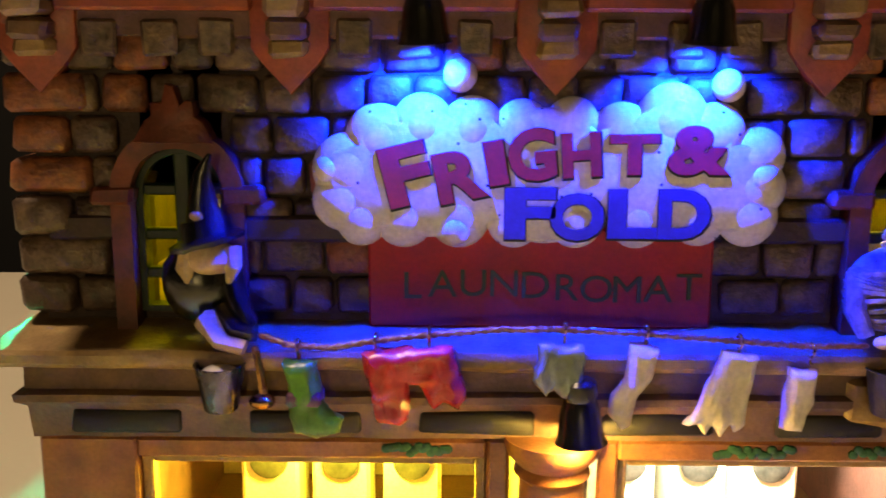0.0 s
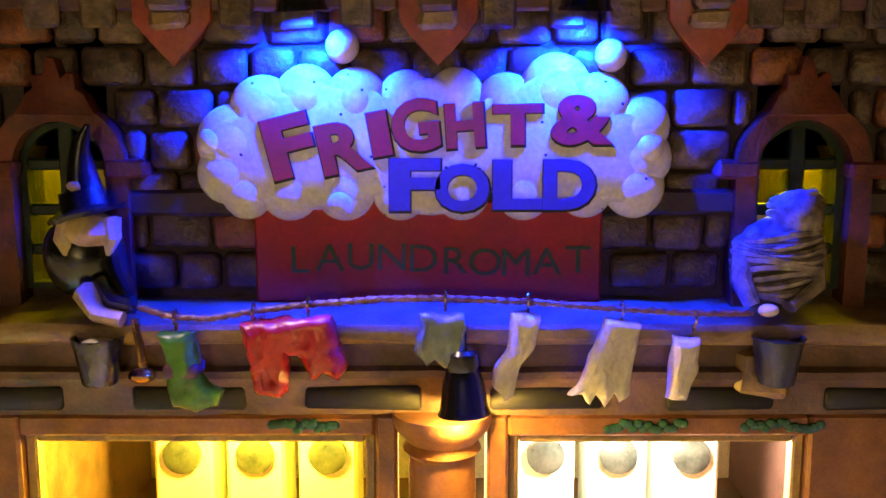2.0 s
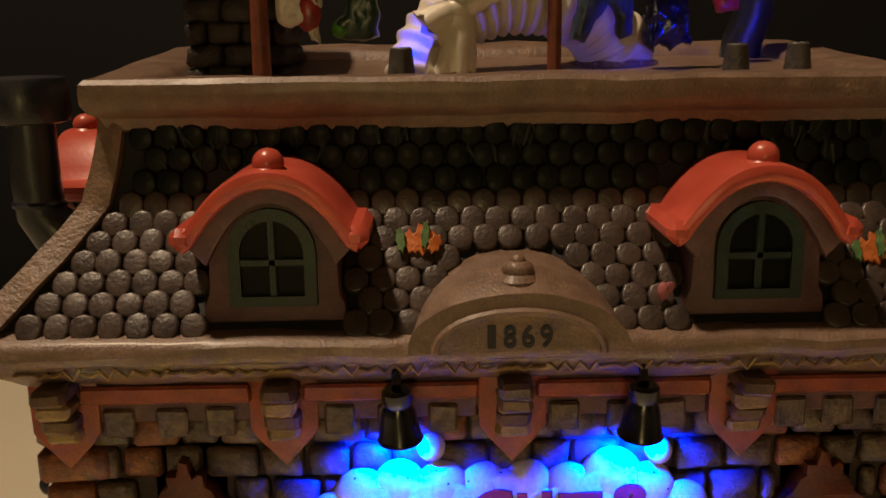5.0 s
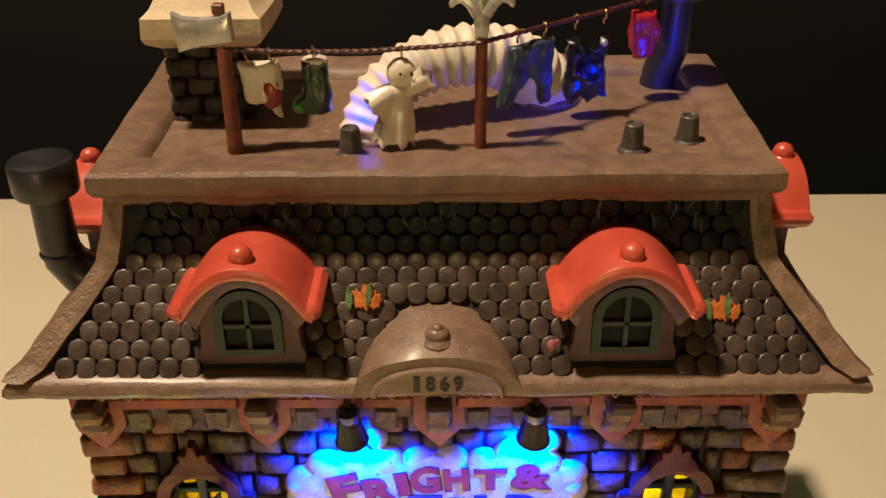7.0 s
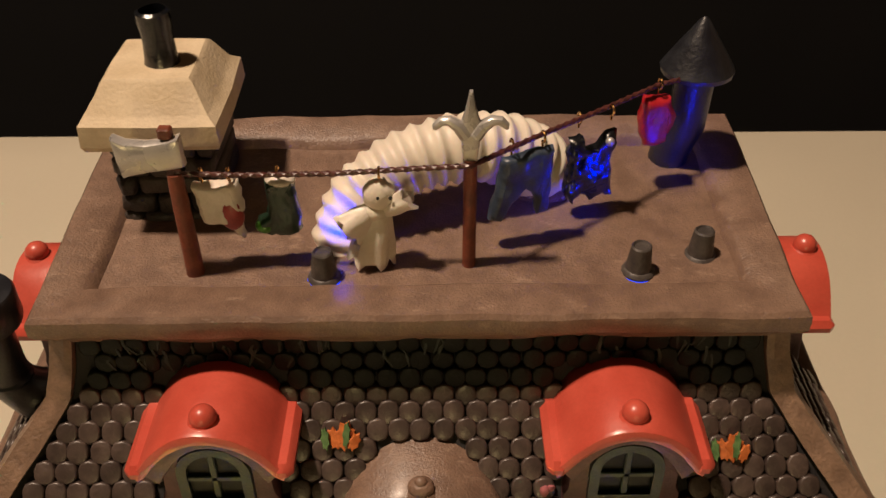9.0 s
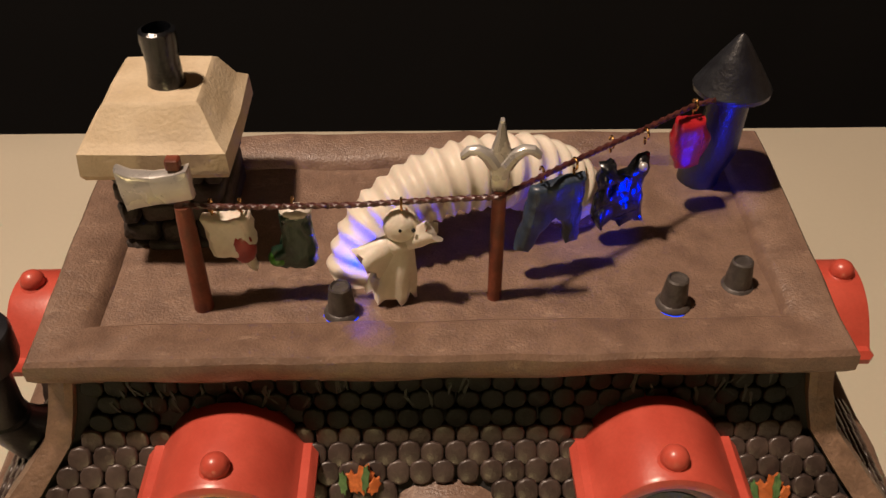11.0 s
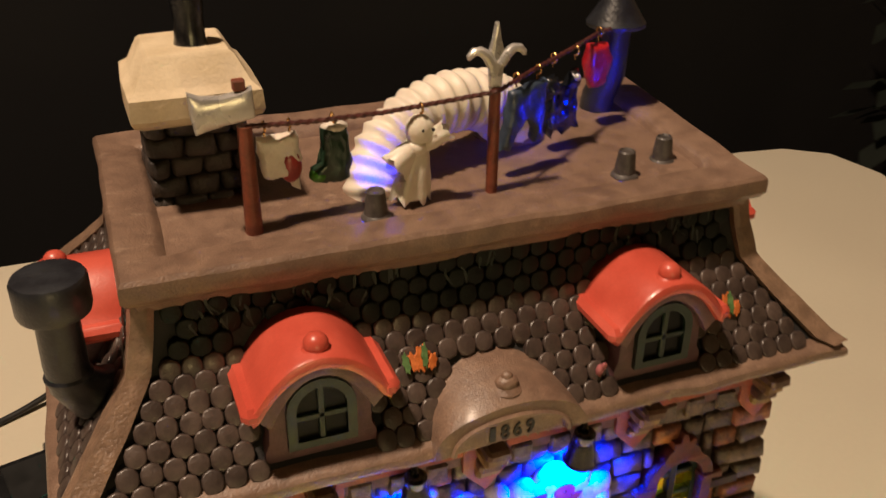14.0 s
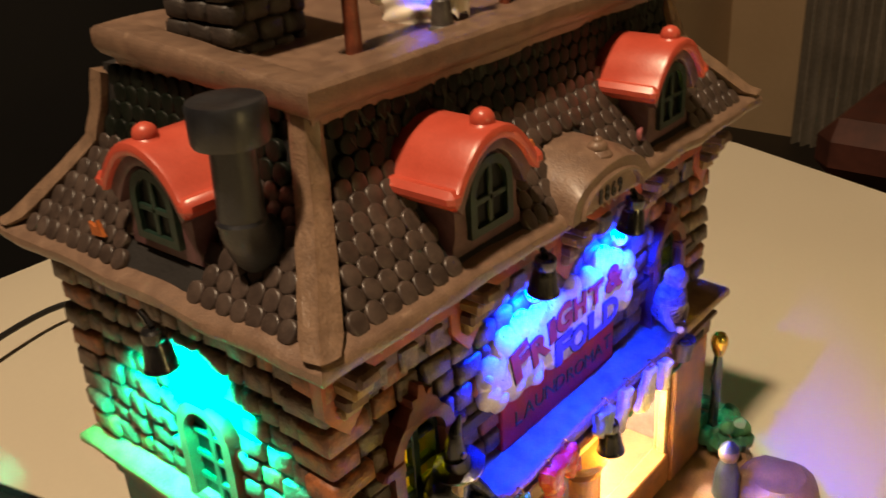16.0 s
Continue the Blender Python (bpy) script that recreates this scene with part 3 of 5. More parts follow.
grid = [[bm.verts.new((-62 + 124 * i / nx, 2 + 46.5 * j / ny, scuffed(-62 + 124 * i / nx, 2 + 46.5 * j / ny))) for i in range(nx + 1)] for j in range(ny + 1)]
for j in range(ny):
    for i in range(nx):
        bm.faces.new((grid[j][i], grid[j][i + 1], grid[j + 1][i + 1], grid[j + 1][i]))
low = [bm.verts.new((x, y, 168)) for x, y in ((-62, 2), (62, 2), (62, 48), (-62, 48))]
bm.faces.new(low[::-1])
part("roof_deck", bm, DECK, house, "scuffed brown flat roof deck")

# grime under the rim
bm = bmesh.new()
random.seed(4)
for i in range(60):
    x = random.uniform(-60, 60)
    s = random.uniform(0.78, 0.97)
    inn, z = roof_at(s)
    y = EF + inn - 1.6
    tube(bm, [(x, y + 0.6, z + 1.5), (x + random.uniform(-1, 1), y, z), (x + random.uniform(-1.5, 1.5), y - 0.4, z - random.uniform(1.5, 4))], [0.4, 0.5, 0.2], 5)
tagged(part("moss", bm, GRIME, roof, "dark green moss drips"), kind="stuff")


# dormers
def dormer(m, label):
    """A dormer facing -y, its window sill at the origin of m (millimetres)."""
    def at(bm):
        for v in bm.verts:
            v.co = m @ v.co
        return bm
    bm = bmesh.new()
    prof = [(-11.4, -3.5), (11.4, -3.5), (11.2, -0.6), (10.4, 1.0), (10.2, 6), (10.6, 9.5), (11.8, 11.8), (9.4, 15.8), (6, 18.6), (0, 20.4), (-6, 18.6), (-9.4, 15.8), (-11.8, 11.8), (-10.6, 9.5), (-10.2, 6), (-10.4, 1.0), (-11.2, -0.6)]
    rumple(slab(bm, prof, 0.2, 24, 0.5), 0.25, 5)
    d = part("dormer", at(bm), PLUM, house, "plum-brown dormer under a coral red curved roof")
    bm = bmesh.new()
    top = []
    n = 18
    out = []
    for i in range(n + 1):
        a = -1 + 2 * i / n
        x = a * 14.6
        z = max(20.8 - 11.5 * abs(a) ** 2.2, 11.0)
        out.append((x, z))
    under = [(x * 0.92, z - 3.0) for x, z in out][::-1]
    vs = slab(bm, out + under, -3.4, 21, 1.0)
    rumple(vs, 0.2, 6)
    rf = part("dormer_roof", at(bm), CORAL, d, "glossy coral red curved dormer roof")
    bm = bmesh.new()
    n = 12
    o2 = [(13.0 * (-1 + 2 * i / n), 18.6 - 9.6 * abs(-1 + 2 * i / n) ** 2.1) for i in range(n + 1)]
    u2 = [(x * 0.78, z - 3.0) for x, z in o2][::-1]
    slab(bm, o2 + u2, -1.9, 1, 0.4)
    part("arch_moulding", at(bm), PLUM, d, "stepped plum arch moulding")
    for s in (-1, 1):
        bm = bmesh.new()
        rumple(box(bm, s * 13.4 - 2.0, s * 13.4 + 2.0, -3.6, 17, 8.6, 12.2, cut=1.2), 0.15, 4)
        part("eave_lip", at(bm), CORAL, d, "rolled coral red lip")
    bm = bmesh.new()
    ball(bm, (0, 0.6, 21.4), (2.5, 2.5, 2.3))
    lathe(bm, [(3.0, 0), (3.2, 0.5), (2.4, 1.3)], (0, 0.6, 19.6), 14)
    part("knob", at(bm), CORAL, d, "round coral red knob")
    bm = bmesh.new()
    slab(bm, arch(0, 0.6, 7.8, 5.2), -0.15, 0.6, 0)
    part("pane", at(bm), PANE, d, "black window glass")
    bm = bmesh.new()
    o, i_ = arch(0, -0.6, 7.8, 6.9), arch(0, 1.0, 7.8, 5.0)
    for k in range(len(o)):
        a, b, c, e = o[k], o[(k + 1) % len(o)], i_[(k + 1) % len(o)], i_[k]
        vs = [bm.verts.new((p[0], y, p[1])) for y in (-1.2, 0.4) for p in (a, b, c, e)]
        for q in ((0, 1, 2, 3), (7, 6, 5, 4), (0, 4, 5, 1), (2, 6, 7, 3)):
            bm.faces.new([vs[t] for t in q])
    box(bm, -0.65, 0.65, -0.9, 0.3, 0.6, 13, cut=0.2)
    box(bm, -5.2, 5.2, -0.9, 0.3, 5.6, 6.9, cut=0.2)
    bmesh.ops.remove_doubles(bm, verts=bm.verts, dist=0.001)
    part("window_frame", at(bm), WINGREEN, d, "dark green window frame with glazing bars")
    return d


for x in (-38.5, 38.5):
    dormer(Matrix.Translation((x, -20.4, 139.0)) @ Matrix.Diagonal((1.0, 1.0, 1.03, 1.0)), "")
dormer(Matrix.Translation((-83.2, 25.5, 142.0)) @ Matrix.Rotation(radians(-90), 4, "Z"), "")
dormer(Matrix.Translation((83.2, 25.5, 142.0)) @ Matrix.Rotation(radians(90), 4, "Z"), "")

# pediment with the year
bm = bmesh.new()
n = 20
outer = [(17.4 * math.cos(math.pi * i / n), 131.8 + 9.6 * math.sin(math.pi * i / n) ** 0.9) for i in range(n + 1)]
inner = [(12.2 * math.cos(math.pi * i / n), 131.8 + 6.0 * math.sin(math.pi * i / n) ** 0.9) for i in range(n + 1)]
for k in range(n):
    a, b, c, e = outer[k], outer[k + 1], inner[k + 1], inner[k]
    f = [bm.verts.new((p[0], y, p[1])) for y, q in ((-26.8, (a, b, c, e)),) for p in q]
    g = [bm.verts.new((p[0], y, p[1])) for y, q in ((-22.5, (a, b, c, e)),) for p in q]
    bm.faces.new(f)
    bm.faces.new((f[3], f[2], g[2], g[3]))
    m1 = [bm.verts.new((a[0] * 1.0, -26.8, a[1])), bm.verts.new((b[0], -26.8, b[1])), bm.verts.new((b[0] * 0.96, -22.5, 131.8 + (b[1] - 131.8) * 1.27)), bm.verts.new((a[0] * 0.96, -22.5, 131.8 + (a[1] - 131.8) * 1.27))]
    bm.faces.new(m1)
    bm.faces.new((m1[3], m1[2], bm.verts.new((b[0] * 0.9, -6, 131.8 + (b[1] - 131.8) * 1.42)), bm.verts.new((a[0] * 0.9, -6, 131.8 + (a[1] - 131.8) * 1.42))))
bmesh.ops.remove_doubles(bm, verts=bm.verts, dist=0.01)
rumple(bm.verts, 0.3, 5)
ped = part("pediment", bm, TAUPE, house, "brown-grey arched pediment bearing a year")
bm = bmesh.new()
slab(bm, inner, -25.9, -22.0, 0)
part("year_panel", bm, TAUPE, ped, "recessed panel")
bm = bmesh.new()
tube(bm, [(p[0] * 1.08, -26.9, 131.8 + (p[1] - 131.8) * 1.12) for p in inner], 0.7, 6)
part("arch_bead", bm, TAUPE, ped)
bm = bmesh.new()
ball(bm, (0, -22.4, 144.0), (2.6, 2.3, 1.8))
lathe(bm, [(3.4, -1.6), (3.6, -0.4), (2.6, 0.6)], (0, -22.2, 143.0), 16)
ball(bm, (0, -22.4, 145.4), (1.3, 1.2, 1.2))
part("knob", bm, TAUPE, ped)
for i, ch in enumerate("1869"):
    me = letter_mesh(ch, 5.6 * MM, 0.15 * MM, INK, 0.12 * MM, fit=(1.3 if ch == "1" else 2.0, 3.7))
    piece("numeral", me, ped, Matrix.Translation((-4.3 + i * 2.85, -26.05, 134.2)) @ Matrix.Rotation(radians(90), 4, "X"))


# ---- walls ----
def holed_wall(bm, x0, x1, z0, z1, y0, y1, holes, mi=0):
    """A wall with arched openings, built from strips between their edges."""
    edges = [x0]
    for cx, zb, zs, half in sorted(holes):
        edges += [cx - half, cx + half]
    edges.append(x1)
    for i in range(0, len(edges) - 1, 2):
        box(bm, edges[i], edges[i + 1], y0, y1, z0, z1, mi)
    for cx, zb, zs, half in holes:
        if zb > z0:
            box(bm, cx - half, cx + half, y0, y1, z0, zb, mi)
        n = 12
        arc = [(cx + half * math.cos(math.pi * k / n), zs + half * math.sin(math.pi * k / n)) for k in range(n + 1)]
        slab(bm, arc[::-1] + [(cx - half, z1), (cx + half, z1)][::-1][::-1], y0, y1, 0, mi)


FRONT = dict(x=0.951, dx=-0.9, h=0.9406, z=9.0)
SIDES = dict(h=0.9406, z=9.0)
FX0, FX1 = -(BX - 0.9) / 0.951, (BX + 0.9) / 0.951
lie(**FRONT)
bm = bmesh.new()
holed_wall(bm, FX0, FX1, 54, 123, BF, BF + 5, [(-WX, WZ, WS, WH), (WX, WZ, WS, WH)])
wall_f = part("wall", bm, MORTAR, house, "dark mortar wall with rows of rough grey-brown stones", smooth=0)
lie(**SIDES)
bm = bmesh.new()
box(bm, -BX, -BX + 5, BF + 5, BB, 54, 123)
wall_l = part("wall", bm, MORTAR, house, "stone side wall washed in green light", smooth=0)
bm = bmesh.new()
box(bm, BX - 5, BX, BF + 5, BB, 54, 123)
wall_r = part("wall", bm, MORTAR, house, "stone side wall", smooth=0)
lie()
bm = bmesh.new()
box(bm, -BX + 5, BX - 5, BB - 5, BB, 8, 123)
part("wall", bm, INSIDE, house, "back wall", smooth=0)
bm = bmesh.new()
box(bm, -BX + 5, BX - 5, BF + 5, BB - 5, 119, 122)
box(bm, -BX + 5, BX - 5, BF + 5, BB - 5, 65, 68)
# unseen partition, added to keep yellow and white shop light apart
box(bm, -1.5, 1.5, BF + 5, BB - 5, 8, 65)
part("inner_shell", bm, INSIDE, house, "pale inner floors and unseen partition", smooth=0)
for sx in (-1, 1):
    bm = bmesh.new()
    box(bm, sx * BX - (0 if sx < 0 else 5), sx * BX + (5 if sx < 0 else 0), BF + 1, BB, 8, 59.7)
    part("lower_wall", bm, PLUM, house, "dark lower side wall", smooth=0)

# stones: courses in running bond
random.seed(11)
COURSES = [68.6 + 6.6 * i for i in range(8)]


def stone(parent, a0, a1, z0, z1, face, side, mat, thick=1.9):
    """One rough stone on the front (side 'f') or a flank ('l', 'r')."""
    bm = bmesh.new()
    t = thick + random.uniform(-0.4, 0.7)
    if side == "f":
        vs = box(bm, a0, a1, face - t, face + 0.6, z0, z1, 0, 0.25, 0.75)
    elif side == "l":
        vs = box(bm, face - t, face + 0.6, a0, a1, z0, z1, 0, 0.25, 0.75)
    else:
        vs = box(bm, face - 0.6, face + t, a0, a1, z0, z1, 0, 0.25, 0.75)
    part("stone", bm, mat, parent, smooth=60)


lie(**FRONT)
for r, z in enumerate(COURSES):
    x = FX0 + (2 if r % 2 else 6)
    while x < FX1 - 4:
        w = random.uniform(6.8, 10.5)
        x1 = min(x + w, FX1 - 2)
        clear = True
        for cx in (-WX, WX):
            half = 9.6 if z < WS + 1 else 9.6 * math.sqrt(max(0, 1 - ((z + 3 - WS) / 15.0) ** 2)) if z + 3 < WS + 15 else 0
            if half and x1 > cx - half and x < cx + half:
                if x < cx - half - 3.0:
                    x1 = cx - half
                elif x1 > cx + half + 3.0 and x > cx:
                    x = cx + half
                else:
                    clear = False
        if -30 < x and x1 < 30 and z < 101:
            clear = False
        if clear and x1 - x > 2.5:
            stone(wall_f, x + 0.35, x1 - 0.35, z + 0.35, z + 6.25, BF, "f", STONE_RED if random.random() < 0.14 else STONE)
        x = x1 if clear else x + w
lie(**SIDES)
for side, wall, face in (("l", wall_l, -BX), ("r", wall_r, BX)):
    for r, z in enumerate(COURSES):
        y = BF + (4 if r % 2 else 8)
        while y < BB - 3:
            w = random.uniform(5.0, 9.5)
            y1 = min(y + w, BB)
            if not (18.0 < (y + y1) / 2 < 38.0 and z < 103) and y1 - y > 2:
                stone(wall, y + 0.35, y1 - 0.35, z + 0.4, z + 6.2, face, side, STONE_RED if random.random() < 0.1 else STONE)
            y = y1
# quoins
for sx, wall in ((-1, wall_l), (1, wall_r)):
    for r, z in enumerate(COURSES):
        long_ = r % 2
        for yb in (BF, BB):
            bm = bmesh.new()
            w, d = (9.0, 6.0) if long_ else (5.5, 9.5)
            x0, x1 = sorted((sx * (BX + 2.6 + random.uniform(0, 1)), sx * (BX - w)))
            y0, y1 = (yb - 2.8 - random.uniform(0, 0.8), yb + d) if yb == BF else (yb - d, yb + 2.5)
            rumple(box(bm, x0, x1, y0, y1, z + 0.4, z + 6.3, 0, 0.3, 0.9), 0.3, 4)
            part("quoin", bm, STONE_RED if random.random() < 0.45 else STONE, wall, "rough corner stone", smooth=60)

lie(**FRONT)
# dark band course behind the windows' feet
for x0, x1 in ((-51, -30), (30, 51), (-80, -69), (69, 80)):
    bm = bmesh.new()
    box(bm, x0, x1, BF - 2.9, BF, 81.2, 85.4, 0, 0.2, 0.6)
    part("band_course", bm, BAND, wall_f, "dark plum band course")

lie(x=0.967, dx=-0.85, h=0.96, z=6.73)
# frieze panels and corbels under the eaves
for x0, x1 in ((-75, -45), (-36, -5), (5, 36), (45, 75)):
    bm = bmesh.new()
    box(bm, x0, x1, BF - 2.6, BF, 113.5, 122.5, 0, 0.1, 0.5)
    part("frieze_panel", bm, PLUM, wall_f, "dusky plum frieze panel")
    for k in range(3):
        s = x0 + 3 + 9.0 * k + random.uniform(-1, 1)
        bm = bmesh.new()
        box(bm, s, s + 5.5, BF - 3.4, BF - 2, 110.8, 116.4, 0, 0.2, 0.5)
        part("stone", bm, STONE, wall_f)
    bm = bmesh.new()
    box(bm, x0, x1, BF - 4.2, BF, 117.6, 120.8, 0, 0.1, 0.5)
    part("frieze_band", bm, RUST, wall_f, "rust red band")


def corbel(cx, front=True):
    bm = bmesh.new()
    o = [(cx - 6.2, 123), (cx - 6.0, 112), (cx - 4.6, 110.0), (cx, 105.0), (cx + 4.6, 110.0), (cx + 6.0, 112), (cx + 6.2, 123)]
    slab(bm, o, BF - 3.2, BF, 0.4)
    c = part("corbel", bm, RUST, wall_f, "rust red pointed bracket with stepped dark stones")
    for k, (z, d) in enumerate(((119.5, 10.5), (116.5, 8.8), (113.2, 6.8), (110.6, 5.2))):
        bm = bmesh.new()
        rumple(box(bm, cx - 3.0, cx + 3.0, BF - d, BF - 2.5, z, z + 3.2, 0, 0.2, 0.8), 0.2, 3)
        part("step", bm, BROWN if k % 2 == 0 else OCHRE, c)


for cx in (-78.0, -39.5, 1.0, 42.0, 79.0):
    corbel(cx)


lie(**FRONT)
# arched upper windows
def arched_window(cx):
    bm = bmesh.new()
    o = arch(cx, WZ - 4, WS, 10.6, 16)
    i_ = arch(cx, WZ - 4, WS, 7.4, 16)
    for k in range(len(o)):
        if k == 0:
            continue
        a, b, c, e = o[k], o[(k + 1) % len(o)], i_[(k + 1) % len(o)], i_[k]
        vs = [bm.verts.new((p[0], y, p[1])) for y in (BF - 4.2, BF + 2) for p in (a, b, c, e)]
        for q in ((0, 1, 2, 3), (0, 4, 5, 1), (2, 6, 7, 3)):
            bm.faces.new([vs[t] for t in q])
    bmesh.ops.remove_doubles(bm, verts=bm.verts, dist=0.001)
    for s in (-1, 1):
        box(bm, cx + s * 10.4 - 3.4, cx + s * 10.4 + 3.4, BF - 4.6, BF, WS - 1.8, WS + 1.2, 0, 0.2, 0.6)
    pts = [(cx - 6.4, WS + 8), (cx + 6.4, WS + 8), (cx + 4.6, WS + 11.6), (cx + 3.4, WS + 12.4), (cx + 3.2, WS + 14.6), (cx + 2.2, WS + 14.9), (cx + 1.2, WS + 14.0), (cx + 0.4, WS + 17.0), (cx - 1.0, WS + 17.4), (cx - 1.6, WS + 14.6), (cx - 3.4, WS + 14.6), (cx - 3.4, WS + 12.4), (cx - 4.6, WS + 11.6)]
    slab(bm, pts, BF - 4.4, BF, 0.5)
    rumple(bm.verts, 0.22, 5)
    w = part("arched_window", bm, ARCH, house, "brown-red arched window surround with a crown, lit yellow inside")
    bm = bmesh.new()
    o, i_ = arch(cx, WZ, WS, 7.5, 14), arch(cx, WZ + 1, WS, 6.2, 14)
    for k in range(len(o)):
        a, b, c, e = o[k], o[(k + 1) % len(o)], i_[(k + 1) % len(o)], i_[k]
        vs = [bm.verts.new((p[0], y, p[1])) for y in (BF - 1.6, BF + 1.5) for p in (a, b, c, e)]
        for q in ((0, 1, 2, 3), (2, 6, 7, 3)):
            bm.faces.new([vs[t] for t in q])
    bmesh.ops.remove_doubles(bm, verts=bm.verts, dist=0.001)
    box(bm, cx - 1.2, cx + 1.2, BF - 1.2, BF + 1, WZ, WS + 6.4, cut=0.3)
    for z in (WZ + 6.5, WZ + 13.0, WS + 0.4):
        box(bm, cx - 6.4, cx + 6.4, BF - 1.0, BF + 1, z - 0.9, z + 0.9, cut=0.3)
    rumple(bm.verts, 0.2, 3)
    part("window_frame", bm, WINGREEN, w, "dark green glazing bars")
    return w


arched_window(-WX)
arched_window(WX)
lie(**SIDES)
# side window
bm = bmesh.new()
SY = 28.0
o, i_ = arch(SY, 66, 88, 9.5, 14), arch(SY, 68, 88, 6.8, 14)
for k in range(len(o)):
    a, b, c, e = o[k], o[(k + 1) % len(o)], i_[(k + 1) % len(o)], i_[k]
    vs = [bm.verts.new((x, p[0], p[1])) for x in (-BX - 3.4, -BX + 0.5) for p in (a, b, c, e)]
    for q in ((0, 1, 2, 3), (0, 4, 5, 1), (2, 6, 7, 3)):
        bm.faces.new([vs[t] for t in q])
bmesh.ops.remove_doubles(bm, verts=bm.verts, dist=0.001)
rumple(bm.verts, 0.25, 4)
sw = part("side_window", bm, ARCH, house, "arched side window with glazing bars")
bm = bmesh.new()
box(bm, -BX - 1.5, -BX + 0.4, SY - 1, SY + 1, 67, 95, cut=0.3)
for z in (73, 80, 87):
    box(bm, -BX - 1.4, -BX + 0.4, SY - 7, SY + 7, z - 0.9, z + 0.9, cut=0.3)
part("window_frame", bm, WINGREEN, sw)
bm = bmesh.new()
slab(bm, [(p[0], p[1]) for p in arch(SY, 68, 88, 6.8)], -BX - 0.5, -BX + 0.1, 0, axis="x")
part("pane", bm, PANE, sw)

# ledges between the floors
lie(x=0.942, dx=-0.64, y=3.6, h=0.935, z=13.6)
BX = 85.5
bm = bmesh.new()
v = ring_band(bm, [(BX - 2, BF - 12.5, BB, 57.0), (BX + 3.4, BF - 14.4, BB + 2, 57.6), (BX + 4.0, BF - 15.2, BB + 3, 58.5), (BX + 4.0, BF - 15.4, BB + 3, 60.0), (BX + 3.6, BF - 15.0, BB + 3, 60.8), (BX, BF, BB, 63.5)], sub=26)
rumple(v, 0.45, 6)
part("upper_ledge", bm, OCHRE, house, "ochre stone ledge running round the house")
lie(x=0.9386, dx=-0.55, y=3.4, h=0.929, z=12.2)
bm = bmesh.new()
v = ring_band(bm, [(BX - 4, BF - 9, BB, 46.5), (BX - 2, BF - 11.6, BB, 47), (BX - 1.4, BF - 12.2, BB, 52.4), (BX + 0.4, BF - 13.0, BB, 53.4), (BX + 0.6, BF - 13.0, BB, 54.6), (BX - 1, BF - 11.8, BB, 55.2), (BX - 1, BF - 11.4, BB, 59.5)], sub=26)
rumple(v, 0.35, 6)
fascia = part("fascia", bm, BROWN, house, "brown shop fascia with black recessed slots")
for x0, x1 in ((-77, -59), (-48, -30), (-20.5, -2), (9, 27), (37, 54), (62, 77)):
    bm = bmesh.new()
    rumple(box(bm, x0, x1, BF - 12.6, BF - 8, 48.0, 51.9, 0, 0.15, 0.5), 0.2, 4)
    part("slot", bm, SLOT, fascia, "black recessed slot", smooth=60)

# shop front
SF = BF - 8.5
shop = None
for x0, x1, z0, z1, f in ((-83, -67, -4.5, 46.8, 3), (-9.5, -6, -4.5, 46.8, 3), (8.5, 12, -4.5, 46.8, 3), (60.5, 83, -4.5, 46.8, 3), (-67, -9.5, 43.2, 46.8, 3), (12, 60.5, 43.2, 46.8, 3), (-67, -9.5, -4.5, 8, 2), (12, 60.5, -4.5, 8, 2)):
    bm = bmesh.new()
    box(bm, x0, x1, SF - f, SF + 4, z0, z1, 0, 0.1, 0.5)
    made = part("frame_board" if shop else "shop_front", bm, SHOPWOOD, shop or house, "" if shop else "orange-brown framed shop windows glowing from inside")
    shop = shop or made
bm = bmesh.new()
for x0, x1 in ((-67, -9.5), (12, 60.5)):
    for a in ((x0, x0 + 1.8, 8, 43.2), (x1 - 1.8, x1, 8, 43.2), (x0 + 1.8, x1 - 1.8, 41.5, 43.2)):
        box(bm, a[0], a[1], SF - 1, SF + 2, a[2], a[3], 0, 0.1, 0.35)
part("window_frame", bm, OCHRE, shop, "thin ochre inner frame")
bm = bmesh.new()
lathe(bm, [(7.2, -4.5), (7.2, 8), (5.8, 13.5), (5.4, 40), (6.4, 41), (5.8, 42.5), (7.6, 44.5), (8.2, 46), (8.2, 47.4)], (1.3, SF - 1.5, 0), 22)
part("column", bm, SHOPWOOD, shop, "rounded orange-brown column with a capital")
random.seed(5)
for x0, x1 in ((-26, -16), (28, 40), (50, 62)):
    bm = bmesh.new()
    for k in range(16):
        x = x0 + (x1 - x0) * k / 15
        ball(bm, (x, SF - 3.2, 45.2 + random.uniform(-0.7, 0.5)), (0.9, 0.6, 0.8), 0, 7, 5)
    part("moss", bm, TEAL, shop, "tufts of green moss")
# machines inside
for x in (-56, -40, -24, 24, 40, 56):
    bm = bmesh.new()
    box(bm, x - 6.5, x + 6.5, 26, 40, -4.5, 34, 0, 0, 0.8)
    lathe(bm, [(4.2, 0), (4.2, 1.2), (3.4, 1.6)], (x, 26, 20), 18, 1, Matrix.Rotation(radians(90), 3, "X"))
    box(bm, x - 5.5, x + 5.5, 25.4, 26.2, 28.5, 32, 1, 0, 0.2)
    part("washing_machine", bm, [WHITE, STEEL], house, "small white washing machine")

